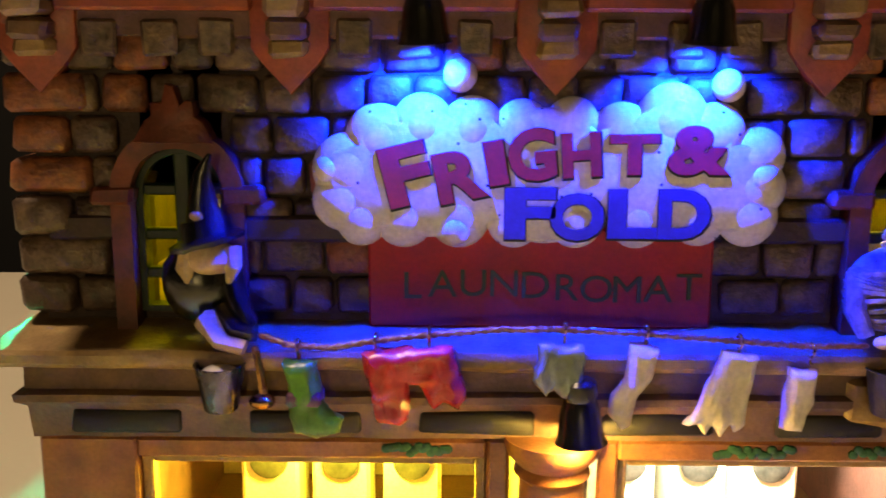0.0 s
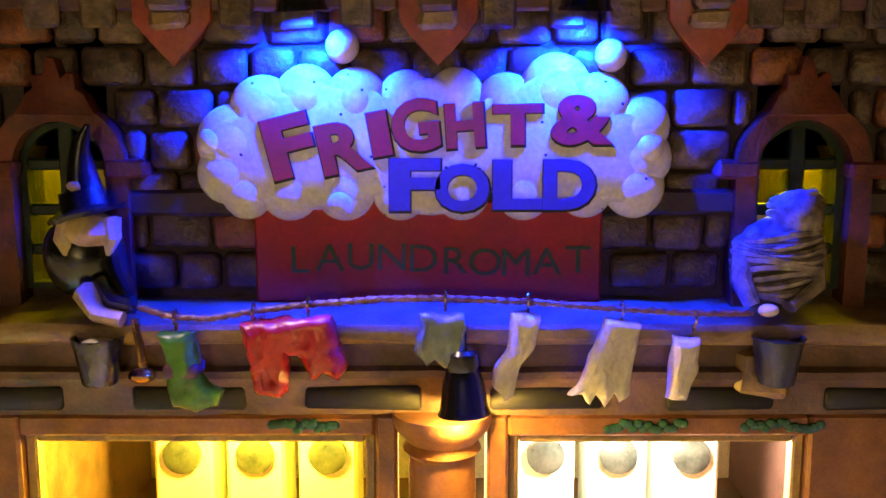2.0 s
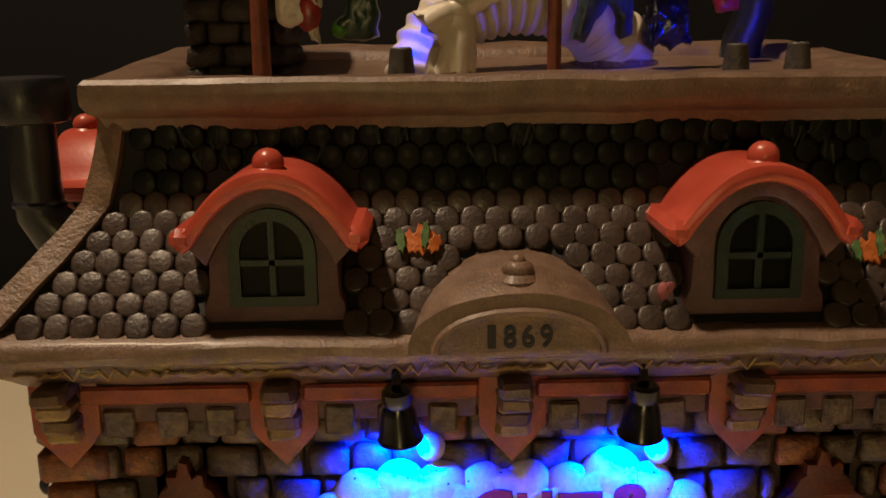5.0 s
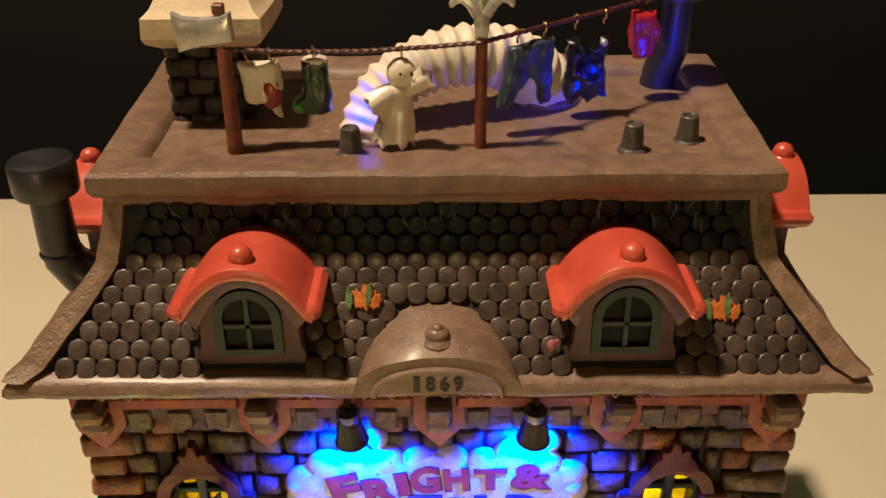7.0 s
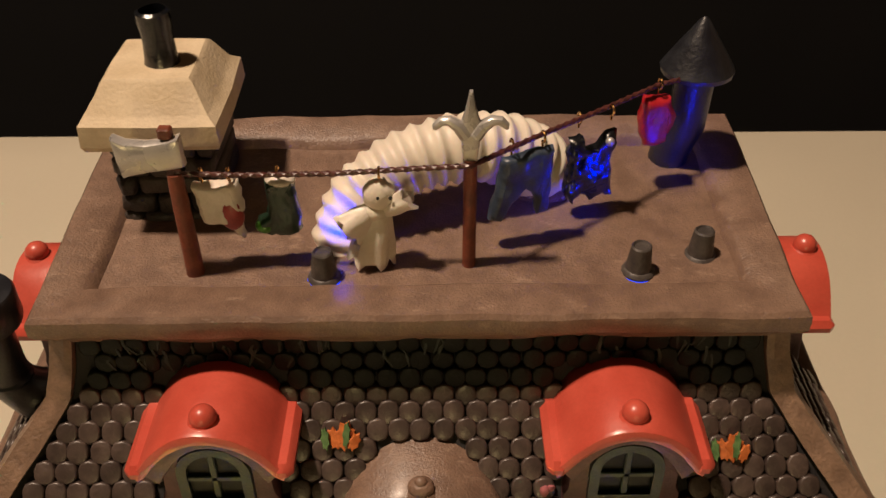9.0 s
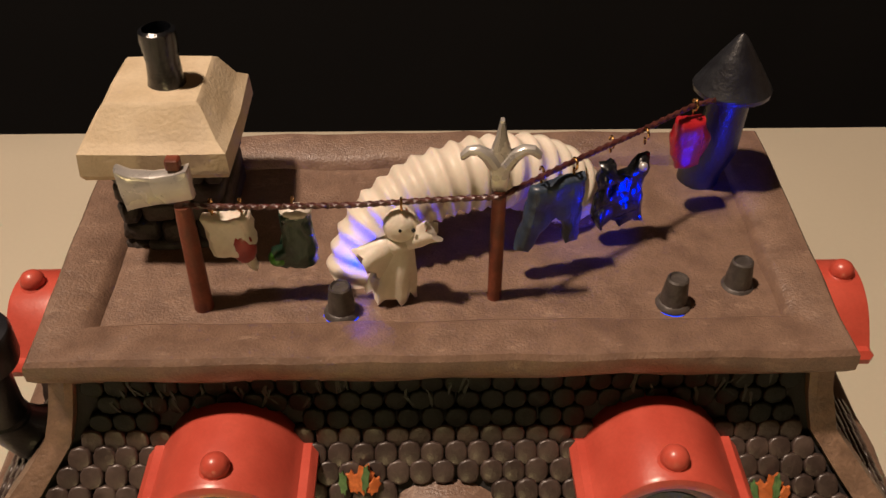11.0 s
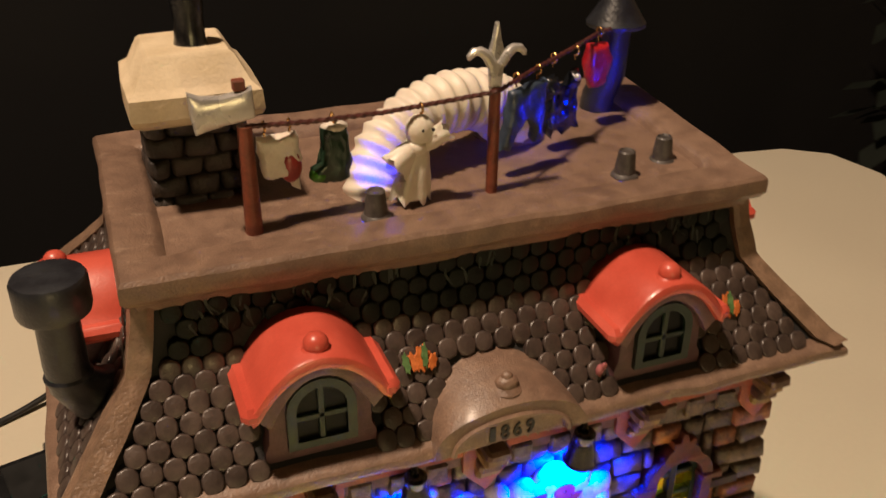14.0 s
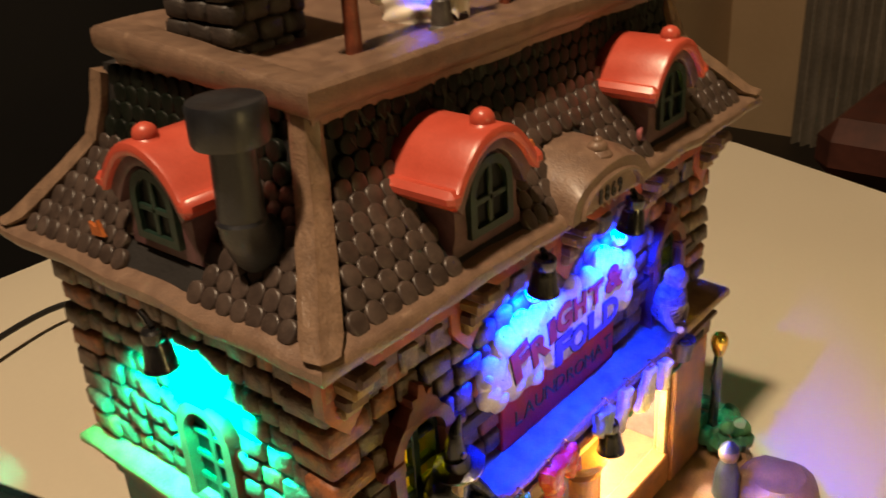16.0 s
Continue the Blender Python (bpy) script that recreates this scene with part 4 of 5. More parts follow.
# base
lie()
bm = bmesh.new()
n = 48
ringo = []
for z, g in ((0, 1.0), (5, 1.0), (8, 0.97)):
    ring = []
    for i in range(n):
        a = 2 * math.pi * i / n
        x, y = 108 * math.copysign(abs(math.cos(a)) ** 0.55, math.cos(a)), 70 * math.copysign(abs(math.sin(a)) ** 0.55, math.sin(a)) + 25
        q = Vector((x * g, 25 + (y - 25) * g, z))
        ring.append(bm.verts.new(q + noise.noise_vector(q / 25) * 1.5 * (1 if z else 0)))
    ringo.append(ring)
for a, b in zip(ringo, ringo[1:]):
    for i in range(n):
        bm.faces.new((a[i], a[(i + 1) % n], b[(i + 1) % n], b[i]))
bm.faces.new(ringo[0][::-1])
bm.faces.new(ringo[-1])
part("base", bm, BASE, house, "brown rocky base plate")

# ---- the sign ----
lie(x=0.9294, dx=-1.0, h=0.946, z=11.85, s=0.95)
CIRCLES = [(-32, 89, 6.5), (-33, 83, 5.5), (-27, 95, 6), (-20, 97.5, 5.5), (-12, 97, 5.5), (-4, 97, 5), (4, 97.5, 5), (12, 96, 5.5), (20, 98.5, 6.5), (27, 96, 5.5), (34, 92, 5), (34, 86, 5.5), (33, 80.5, 5.5), (25, 80, 5),
           (15, 79.5, 5), (5, 79.5, 5), (-5, 79.5, 5), (-14, 80, 5.5), (-23, 80, 5.5), (-30, 79.5, 4.8), (0, 88, 12), (-18, 88, 11), (18, 88, 11)]


CIRCLES = [(x, 88.2 + (z - 87.5) * 0.84, r * (0.92 if r < 10 else 0.9)) for x, z, r in CIRCLES]


def cloud_edge(n=160):
    res = []
    for i in range(n):
        a = 2 * math.pi * i / n
        d = Vector((math.cos(a), math.sin(a) * 0.6)).normalized()
        far = 0
        for cx, cz, r in CIRCLES:
            r = r - 2.0 if r < 8 else r
            c = Vector((cx - 1, cz - 87.5))
            b = c.dot(d)
            disc = b * b - c.dot(c) + r * r
            if disc > 0:
                far = max(far, b + math.sqrt(disc))
        res.append((1 + d.x * far, 87.5 + d.y * far))
    return res


bm = bmesh.new()
slab(bm, cloud_edge(), BF - 4.3, BF - 0.5, 0.9)
sign = part("cloud_sign", bm, CLOUD, house, "white cloud-shaped shop sign with puffy bubbles and hand-painted letters", smooth=50)
for x, z, r in CIRCLES[:20]:
    bm = bmesh.new()
    ball(bm, (x, BF - 2.3, z), (r, 2.25, r), 0, 24, 14)
    part("lobe", bm, CLOUD, sign)
for x, z, r in ((-14.0, 104.3, 2.7), (28.6, 102.9, 2.6), (35.0, 88.6, 2.6), (-14.6, 79.8, 2.5), (-35.5, 89.6, 2.2)):
    bm = bmesh.new()
    ball(bm, (x, BF - 2.9, z), (r, min(r, 2.5), r), 0, 20, 12)
    part("bubble", bm, PUFF, sign, "round soap bubble")
LETTERS = [("F", -22.5, 88.9, 7.4, 9.6, 14, 0), ("R", -13.9, 88.8, 7.8, 8.0, 12, 0), ("I", -8.2, 90.8, 3.1, 7.0, 10, 0), ("G", -2.5, 92.1, 7.4, 8.2, 6, 0), ("H", 5.4, 92.1, 6.0, 6.9, 4, 0), ("T", 13.8, 92.2, 7.7, 6.3, 1, 0), ("&", 24.1, 92.9, 9.8, 7.7, 0, 0),
           ("F", -2.6, 82.8, 8.0, 8.2, 0, 1), ("O", 5.0, 82.3, 8.6, 7.5, 0, 1), ("L", 13.9, 82.8, 7.8, 7.8, 0, 1), ("D", 22.2, 82.8, 8.2, 7.9, 0, 1)]
for ch, x, z, wide, high, turn, kind_ in LETTERS:
    stand = Matrix.Rotation(radians(-turn), 4, "Y") @ Matrix.Rotation(radians(90), 4, "X")
    me = letter_mesh(ch, 10 * MM, 0.18 * MM, BLUE_INK if kind_ else RED_INK, 0.42 * MM, fit=(wide, high))
    piece("letter", me, sign, Matrix.Translation((x, BF - 4.55, z)) @ stand)
    me2 = letter_mesh(ch, 10 * MM, 0.12 * MM, INK, 0.50 * MM, fit=(wide + 0.5, high + 0.5))
    piece("letter_shade", me2, sign, Matrix.Translation((x + 0.12, BF - 4.42, z - 0.18)) @ stand)
lie(x=0.92, dx=-0.8, h=0.9286, z=13.4, s=0.94)
bm = bmesh.new()
box(bm, -29.5, 28.0, BF - 2.6, BF + 0.5, 63.0, 80, 0, 0.05, 0.4)
panel = part("name_panel", bm, PANEL_RED, house, "dark red panel with faded green lettering")
for i, ch in enumerate("LAUNDROMAT"):
    me = letter_mesh(ch, 6.4 * MM, 0.12 * MM, GREEN_INK, 0.0)
    piece("letter", me, panel, Matrix.Translation((-22.2 + i * 5.15, BF - 2.75, 70.0 + 0.5 * math.sin(i * 0.7))) @ Matrix.Rotation(radians(90), 4, "X") @ Matrix.Diagonal((1.12, 1.0, 1.0, 1)))


# ---- spot lamps ----
lie()


def spot_lamp(place, aim, label, led):
    """A small black bell-shaped spot lamp with a lit bulb; place: its top, aim: the way it points."""
    t = thing("spot_lamp", place, label, "spot lamp", "black spot lamps")
    q = Vector((0, 0, -1)).rotation_difference(Vector(aim).normalized()).to_matrix()
    bm = bmesh.new()
    lathe(bm, [(1.9, 0), (2.5, -0.6), (2.6, -2.2), (2.3, -3.0), (2.9, -4.6), (3.5, -8.6), (3.9, -9.4), (3.2, -9.2), (2.4, -5.2)], place, 18, 0, q)
    part("shade", bm, BLACK, t)
    bm = bmesh.new()
    ball(bm, Vector(place) + q @ Vector((0, 0, -7.4)), 1.5, 0, 10, 7)
    part("bulb", bm, led, t, "lit coloured bulb")
    bm = bmesh.new()
    tube(bm, [Vector(place) + Vector((0, 0, 0.2)), Vector(place) + Vector((0, 1.5, 2.0)), Vector(place) + Vector((0, 3, 3.0))], 0.8, 8)
    part("arm", bm, BLACK, t)
    return t


spot_lamp((-19.5, -21.3, 124.3), (0.05, 0.12, -1), "glossy black spot lamp with a blue bulb under the eaves", LED_BLUE)
spot_lamp((21.0, -21.3, 124.3), (-0.02, 0.12, -1), "glossy black spot lamp with a blue bulb under the eaves", LED_BLUE)
spot_lamp((-88.5, 28.0, 123.5), (0.05, 0, -1), "glossy black spot lamp with a green bulb on the side wall", LED_GREEN)
spot_lamp((88.5, 28.0, 123.5), (-0.05, 0, -1), "black spot lamp with a green bulb on the far wall", LED_GREEN)
spot_lamp((3.4, -25.4, 67.6), (0.05, -0.05, -1), "glossy black spot lamp with an amber bulb over the shop column", LED_AMBER)

# ---- on the flat roof ----
D0 = 170.5
lie(y=-1.5, dx=-0.5)
chimney = thing("chimney", (-50, 36, D0), "dark stone chimney with a cream cap and black pot", "chimney")
random.seed(17)
for r in range(5):
    z = D0 + r * 4.4
    cuts = (-60, -53.2, -46.6, -40) if r % 2 else (-60, -56.4, -49.6, -43.4, -40)
    for x0, x1 in zip(cuts, cuts[1:]):
        bm = bmesh.new()
        rumple(box(bm, x0 + 0.2, x1 - 0.2, 25 + random.uniform(-0.4, 0.4), 47, z - 0.5, z + 3.9, 0, 0.3, 0.8), 0.2, 3)
        part("stone", bm, CHIM, chimney, smooth=60)
    for y0, y1 in ((25.4, 32), (32.2, 39), (39.2, 46.6)):
        bm = bmesh.new()
        rumple(box(bm, -60.8, -58, y0, y1, z - 0.4, z + 3.8, 0, 0.3, 0.7), 0.2, 3)
        part("stone", bm, CHIM, chimney, smooth=60)
bm = bmesh.new()
cx, cy = -50.0, 34.5
lv = []
for hx, hy, z in ((10.6, 10.6, 190.6), (12.9, 14.4, 192.4), (13.5, 15.2, 193.6), (13.3, 15.0, 197.8), (12.0, 13.5, 198.8), (11.4, 12.7, 199.4), (8.9, 9.7, 204.2), (8.1, 8.9, 204.8)):
    ring = []
    for px, py in ((-1, -1), (0, -1), (1, -1), (1, 0), (1, 1), (0, 1), (-1, 1), (-1, 0)):
        ring.append(bm.verts.new((cx + px * hx * (0.97 if px and py else 1), cy + py * hy * (0.97 if px and py else 1), z)))
    lv.append(ring)
for a, b in zip(lv, lv[1:]):
    for i in range(8):
        bm.faces.new((a[i], a[(i + 1) % 8], b[(i + 1) % 8], b[i]))
bm.faces.new(lv[0][::-1])
bm.faces.new(lv[-1])
rumple(bm.verts, 0.5, 8)
part("cap", bm, CREAM, chimney, "bevelled cream stone cap", smooth=30)
bm = bmesh.new()
rumple(lathe(bm, [(3.7, 202.5), (3.2, 204.5), (3.0, 208), (3.3, 212.0), (3.3, 213.6), (2.6, 214.0), (2.3, 209)], (-48.6, 33.0, 1.4), 14), 0.2, 2)
part("pot", bm, JET, chimney, "glossy black chimney pot")

lie()
# vent pipe with a cone hat
vent = thing("vent_pipe", (57.5, 42, D0), "dark blue-grey vent pipe with a cone hat", "vent pipe")
bm = bmesh.new()
tube(bm, [(54.6, 43.5, D0 + 1), (55.2, 43.0, 178), (57.0, 41.6, 184), (57.2, 41.0, 198)], [4.4, 4.3, 4.2, 4.2], 18)
lathe(bm, [(5.6, -0.4), (5.8, 0.6), (4.6, 1.4)], (54.6, 43.5, D0 + 2.6), 18)
part("pipe", bm, IRON, vent)
bm = bmesh.new()
rumple(lathe(bm, [(4.3, 196.5), (7.4, 197.0), (7.6, 198.0), (4.2, 203.2), (1.0, 208.2), (0.3, 208.8)], (57.2, 41.0, 0), 20), 0.15, 3)
part("hat", bm, IRON, vent, "dented dark cone hat")

# stove pipe on the flank
lie(dx=-1.5, y=-4.5, z=0.8)
stove = thing("stove_pipe", (-82, 4, 140), "black elbow stove pipe with a wide flat cap", "stove pipe")
bm = bmesh.new()
tube(bm, [(-73, 7, 142), (-78.5, 5.5, 145.5), (-81.0, 4.6, 149.5), (-81.2, 4.2, 154), (-81.0, 4, 167)], [7.0, 5.2, 4.4, 4.2, 4.0], 18)
lathe(bm, [(4.6, 150.6), (4.7, 151.2), (4.3, 151.8)], (-81.1, 4.4, 0), 18)
part("pipe", bm, IRON, stove)
bm = bmesh.new()
lathe(bm, [(5.2, 165.2), (6.6, 165.6), (6.9, 166.6), (6.9, 172.2), (6.5, 173.0), (5.2, 173.2)], (-81.0, 4, 0), 26)
part("cap", bm, IRON, stove, "wide flat iron cap")
lie()

# pots on the deck
D1 = D0 + 0.6
for x, y in ((-18.3, 6.0), (42.3, 7.0), (55.3, 11.5)):
    t = thing("roof_vent", (x, y, D1), "small dark grey bucket-shaped roof vent on the deck", "roof vent", "small roof vents")
    bm = bmesh.new()
    rumple(lathe(bm, [(2.7, 1.0), (2.5, 2.2), (2.0, 6.6), (1.7, 6.9), (1.4, 6.5)], (x, y, D1), 14), 0.12, 2)
    part("body", bm, PEWTER, t)
    bm = bmesh.new()
    lathe(bm, [(3.1, 0), (3.3, 0.7), (2.9, 1.4), (2.5, 1.6)], (x, y, D1), 16)
    part("collar", bm, PEWTER, t)
    if x < 50:
        bm = bmesh.new()
        tube(bm, [(x + 3.25 * math.cos(a), y + 3.25 * math.sin(a), D1 + 0.15) for a in [math.pi * 0.95 + i * math.pi * 1.1 / 16 for i in range(17)]], 0.3, 6)
        part("light_ring", bm, LED_RING, t, "blue light shining out under the collar")

# ribbed hose arching over the deck
bm = bmesh.new()
pts, rad = [], []
RIBS = 21
for i in range(RIBS * 6 + 1):
    u = i / (RIBS * 6)
    a = math.pi * u
    pts.append((5.0 - 21.0 * math.cos(a), 17 + 20 * u, D0 - 1 + 2.6 * u + 16.2 * math.sin(a) ** 0.9))
    rad.append((5.7 + 2.0 * u) * (1.07, 1.02, 0.955, 0.92, 0.955, 1.02)[i % 6] + 0.10 * math.sin(i * 0.31) + 0.06 * math.sin(i * 1.9))
tube(bm, pts, rad, 30)
hose = thing("ribbed_hose", (5, 27, D0), "white ribbed hose arching over the flat roof deck", "hose")
part("hose", bm, HOSE, hose, smooth=80)
for x, y, r, z in ((-16.0, 17.0, 5.9, D0), (26.0, 37.0, 7.8, D0 + 3.0)):
    bm = bmesh.new()
    lathe(bm, [(r + 0.3, -0.6), (r + 1.5, -0.2), (r + 1.6, 0.8), (r + 0.4, 1.3)], (x, y, z), 26)
    part("collar", bm, DECK, hose, "brown collar on the deck")

# posts
pl = thing("clothes_post", (-43.5, 7.5, D0), "red-brown wooden post topped with a silver axe head", "post", "clothes line posts")
bm = bmesh.new()
rumple(lathe(bm, [(2.0, 0), (1.75, 3), (1.6, 22), (1.5, 24.5)], (-43.5, 8.0, D0 - 0.5), 12), 0.15, 3)
part("shaft", bm, POST, pl)
bm = bmesh.new()
pts_ = [(-53.4, 202.0), (-51.2, 201.0), (-47.4, 200.7), (-43.6, 201.3), (-41.4, 202.0), (-41.2, 196.0), (-43.6, 195.4), (-47.4, 194.9), (-50.8, 194.2), (-52.7, 193.7), (-53.3, 197.4)]
slab(bm, pts_, 7.0, 10.0, 0.9)
part("axe_head", bm, SILVER, pl, "silver painted axe head")
bm = bmesh.new()
box(bm, -45.0, -42.6, 7.6, 9.6, 201.4, 203.6, cut=0.3)
part("peg", bm, POST, pl)
pm = thing("clothes_post", (9.5, 9, D0), "red-brown wooden post topped with a silver fleur spearhead", "post", "clothes line posts")
bm = bmesh.new()
rumple(lathe(bm, [(1.5, 0), (1.35, 3), (1.25, 26)], (9.6, 9.5, D0 - 0.5), 12), 0.12, 3)
part("shaft", bm, POST, pm)
bm = bmesh.new()
slab(bm, [(8.3, 195.5), (10.9, 195.5), (11.2, 199), (11.5, 203), (10.6, 206), (9.9, 209.6), (9.3, 209.6), (8.6, 206), (7.7, 203), (8.0, 199)], 8.8, 10.4, 0.5)
for s in (-1, 1):
    tube(bm, [(9.6 + s * 0.9, 9.4, 200.8), (9.6 + s * 2.2, 9.2, 202.9), (9.6 + s * 3.8, 9.2, 204.0), (9.6 + s * 5.2, 9.2, 203.9), (9.6 + s * 6.2, 9.2, 202.9), (9.6 + s * 6.3, 9.2, 202.3)], [1.3, 1.2, 1.0, 0.9, 0.7, 0.4], 10)
part("spearhead", bm, SILVER, pm, "silver fleur-de-lis spearhead")


def cord(name, pts, r, mat, label, ext=10):
    bm = bmesh.new()
    dense = []
    for a, b in zip(pts, pts[1:]):
        n = max(2, int((Vector(b) - Vector(a)).length / 0.35))
        dense += [Vector(a).lerp(Vector(b), i / n) for i in range(n)]
    dense.append(Vector(pts[-1]))
    tube(bm, dense, r, 9, 0, 1.15, 3)
    return solo(name, bm, mat, label, "cord", smooth=60)


cord("clothes_line", [(-43.5, 8.0, 194.3), (-30, 8.6, 193.5), (-15, 9, 193.4), (0, 9.2, 194.2), (9.6, 8.2, 195.3), (22, 17, 195.9), (36, 26, 196.7), (48, 34.0, 197.5), (57, 37.0, 198.2)], 0.48, ROPE, "dark red twisted cord strung between posts on the roof")


def hook(bm, x, y, z, mi):
    ring = [(x, y + 1.0 * math.cos(a), z + 1.1 * math.sin(a)) for a in [i * 2 * math.pi / 10 for i in range(9)]]
    tube(bm, ring + [(x, y, z - 2.2)], 0.24, 6, mi)


def garment(name, outline, y, thick, mats, label, category, hooks=(), extra=None, turn=0.0, at=(0, 0), rough=0.5):
    """A hanging cloth of resin: an outline of (x, z), puffed out, with wire hooks as its parts."""
    t = thing(name, (at[0], y, min(p[1] for p in outline)), label, category, "washing on the lines")
    rot = Matrix.Rotation(radians(turn), 3, "Z")
    piv = Vector((at[0], y, 0))

    def swing(bm):
        for v in bm.verts:
            v.co = piv + rot @ (v.co - piv)
        return bm
    dense = []
    n = len(outline)
    for i in range(n):
        a, b = Vector(outline[i]), Vector(outline[(i + 1) % n])
        k = max(1, int((b - a).length / 1.4))
        dense += [a.lerp(b, j / k) for j in range(k)]
    bm = bmesh.new()
    slab(bm, [tuple(p) for p in dense], y - thick, y + thick, thick * 0.7)
    bmesh.ops.triangulate(bm, faces=[f for f in bm.faces if len(f.verts) > 4])
    for _ in range(3):
        longer = [e for e in bm.edges if e.calc_length() > 1.6]
        if longer:
            bmesh.ops.subdivide_edges(bm, edges=longer, cuts=1)
            bmesh.ops.triangulate(bm, faces=[f for f in bm.faces if len(f.verts) > 3])
    rumple(bm.verts, rough * 1.2, 2.6)
    rumple(bm.verts, rough * 0.55, 1.0)
    if extra:
        extra(bm)
    part("cloth", swing(bm), mats, t, smooth=70)
    for hx, hz in hooks:
        bm = bmesh.new()
        hook(bm, hx, y, hz, 0)
        part("hook", swing(bm), BRASS, t, "thin brass wire hook")
    return t


def blot(x, y, z, r, mi):
    def go(bm):
        ball(bm, (x, y, z), r, mi, 12, 8)
    return go


def sock_trim(bm):
    ball(bm, (-25.3, 10.5, 191.2), (2.9, 2.1, 1.1), 1, 14, 8)
    ball(bm, (-29.2, 10.3, 181.2), (1.9, 2.0, 1.6), 2, 12, 8)


garment("stained_shirt", [(-41.5, 191), (-33.0, 191.2), (-32.4, 186), (-33.5, 182), (-32.8, 178.6), (-34.5, 179.5), (-36, 182), (-38.5, 181.6), (-40.5, 183), (-41, 187)], 10, 1.5, [BONE, BLOOD], "off-white rag with dark red stains on the roof line", "rag", ((-39.5, 193), (-34.5, 193)), blot(-34.9, 9.3, 184.4, (2.4, 1.3, 3.6), 1), at=(-37, 0))
garment("green_sock", [(-27.8, 191.4), (-22.8, 191.4), (-22.4, 185), (-22.4, 180.0), (-24.6, 179.2), (-28, 179.3), (-30.6, 180.2), (-30.4, 182.6), (-28.0, 184.0)], 10.5, 1.9, [BOTTLE, PALE, SOCKGREEN], "dark green sock with a pale cuff and bright toe", "sock", ((-25.6, 193),), sock_trim, at=(-25.5, 0))
lie(z=1.4)
garment("torn_jeans", [(15.5, 191), (25.5, 192.5), (25.6, 184), (25.2, 178), (22.8, 177.6), (21.6, 183.0), (20.6, 184), (18.8, 182), (15.6, 177.0), (13.2, 177.8), (14.6, 184)], 16.2, 1.5, [DENIM, JET], "torn blue denim trousers on the roof line", "trousers", ((17.4, 193.8), (23.5, 194.6)), None, 14, (20.5, 0), 0.4)
lie(z=0.6)
garment("black_vest", [(29.2, 190.4), (31.6, 190.8), (33, 188.4), (35.6, 188.6), (37.0, 191), (39, 190.8), (38.4, 184), (39.2, 176.8), (36.8, 178.2), (35, 175.9), (32.8, 177.6), (30.4, 176.2), (28.6, 178), (29.6, 184)], 24.8, 1.7, [JET, SILVER], "shiny black ragged vest on the roof line", "vest", ((31.0, 195.2), (37.6, 196.0)), blot(37.2, 23.1, 190, 0.9, 1), 12, (34, 0), 0.9)
lie()
garment("red_bag", [(45.2, 195.2), (50.6, 195.2), (52.2, 191.2), (51.2, 184.6), (46.4, 184.2), (44.6, 190)], 33.5, 2.0, [SCARLET], "small scarlet cloth bag on the roof line", "bag", ((48.2, 198),), None, 10, (48, 0), 0.5)

# ghost on the roof line
bm = bmesh.new()
ball(bm, (-7.2, 10.0, 188.4), (3.2, 2.8, 3.4), 0, 18, 13)


def drape(bm, a, b, r0, r1, folds, depth, flat, ragged, n=28, steps=9, shift=0.0):
    """A cloth tube that widens from a to b, with folds that deepen and a ragged hem."""
    a, b = Vector(a), Vector(b)
    d = (b - a).normalized()
    side = d.cross(Vector((0, 1, 0))).normalized()
    up = side.cross(d)
    rings = []
    for i in range(steps + 1):
        u = i / steps
        ring = []
        for k in range(n):
            w = 2 * math.pi * k / n
            r = (r0 + (r1 - r0) * u ** 0.8) * (1 + depth * u * math.cos(folds * w + shift))
            hem = ragged * u ** 6 * (math.sin(folds * w * 1.0 + 1.3) + 0.6 * math.sin(2.3 * folds * w))
            ring.append(bm.verts.new(a.lerp(b, u) + (side * math.cos(w) + up * math.sin(w) * flat) * r + d * hem))
        rings.append(ring)
    for p, q in zip(rings, rings[1:]):
        for k in range(n):
            bm.faces.new((p[k], p[(k + 1) % n], q[(k + 1) % n], q[k]))
    bm.faces.new(rings[0][::-1])
    bm.faces.new(rings[-1])


drape(bm, (-7.4, 10.0, 186.6), (-9.4, 9.8, D0 + 2.6), 2.3, 4.4, 6, 0.13, 0.66, 0.7)
drape(bm, (-7.8, 9.8, 184.9), (-13.6, 8.0, 181.2), 1.9, 3.5, 4, 0.14, 0.6, 0.5, shift=1.0)
drape(bm, (-6.8, 9.8, 184.6), (-1.6, 8.2, 188.2), 1.8, 2.3, 4, 0.12, 0.7, 0.4)
ball(bm, (-8.0, 9.9, 184.6), (2.9, 2.3, 2.2), 0, 14, 9)
rumple(bm.verts, 0.28, 2.6)
for dx in (-0.4, 1.9):
    ball(bm, (-6.9 + dx, 7.55, 188.9), (0.38, 0.3, 0.42), 1, 8, 6)
hook(bm, -7.0, 9.4, 193.2, 2)
solo("ghost_figurine", bm, [BONE, INK, BRASS], "off-white sheet ghost figurine hanging on the roof line", "figurine")

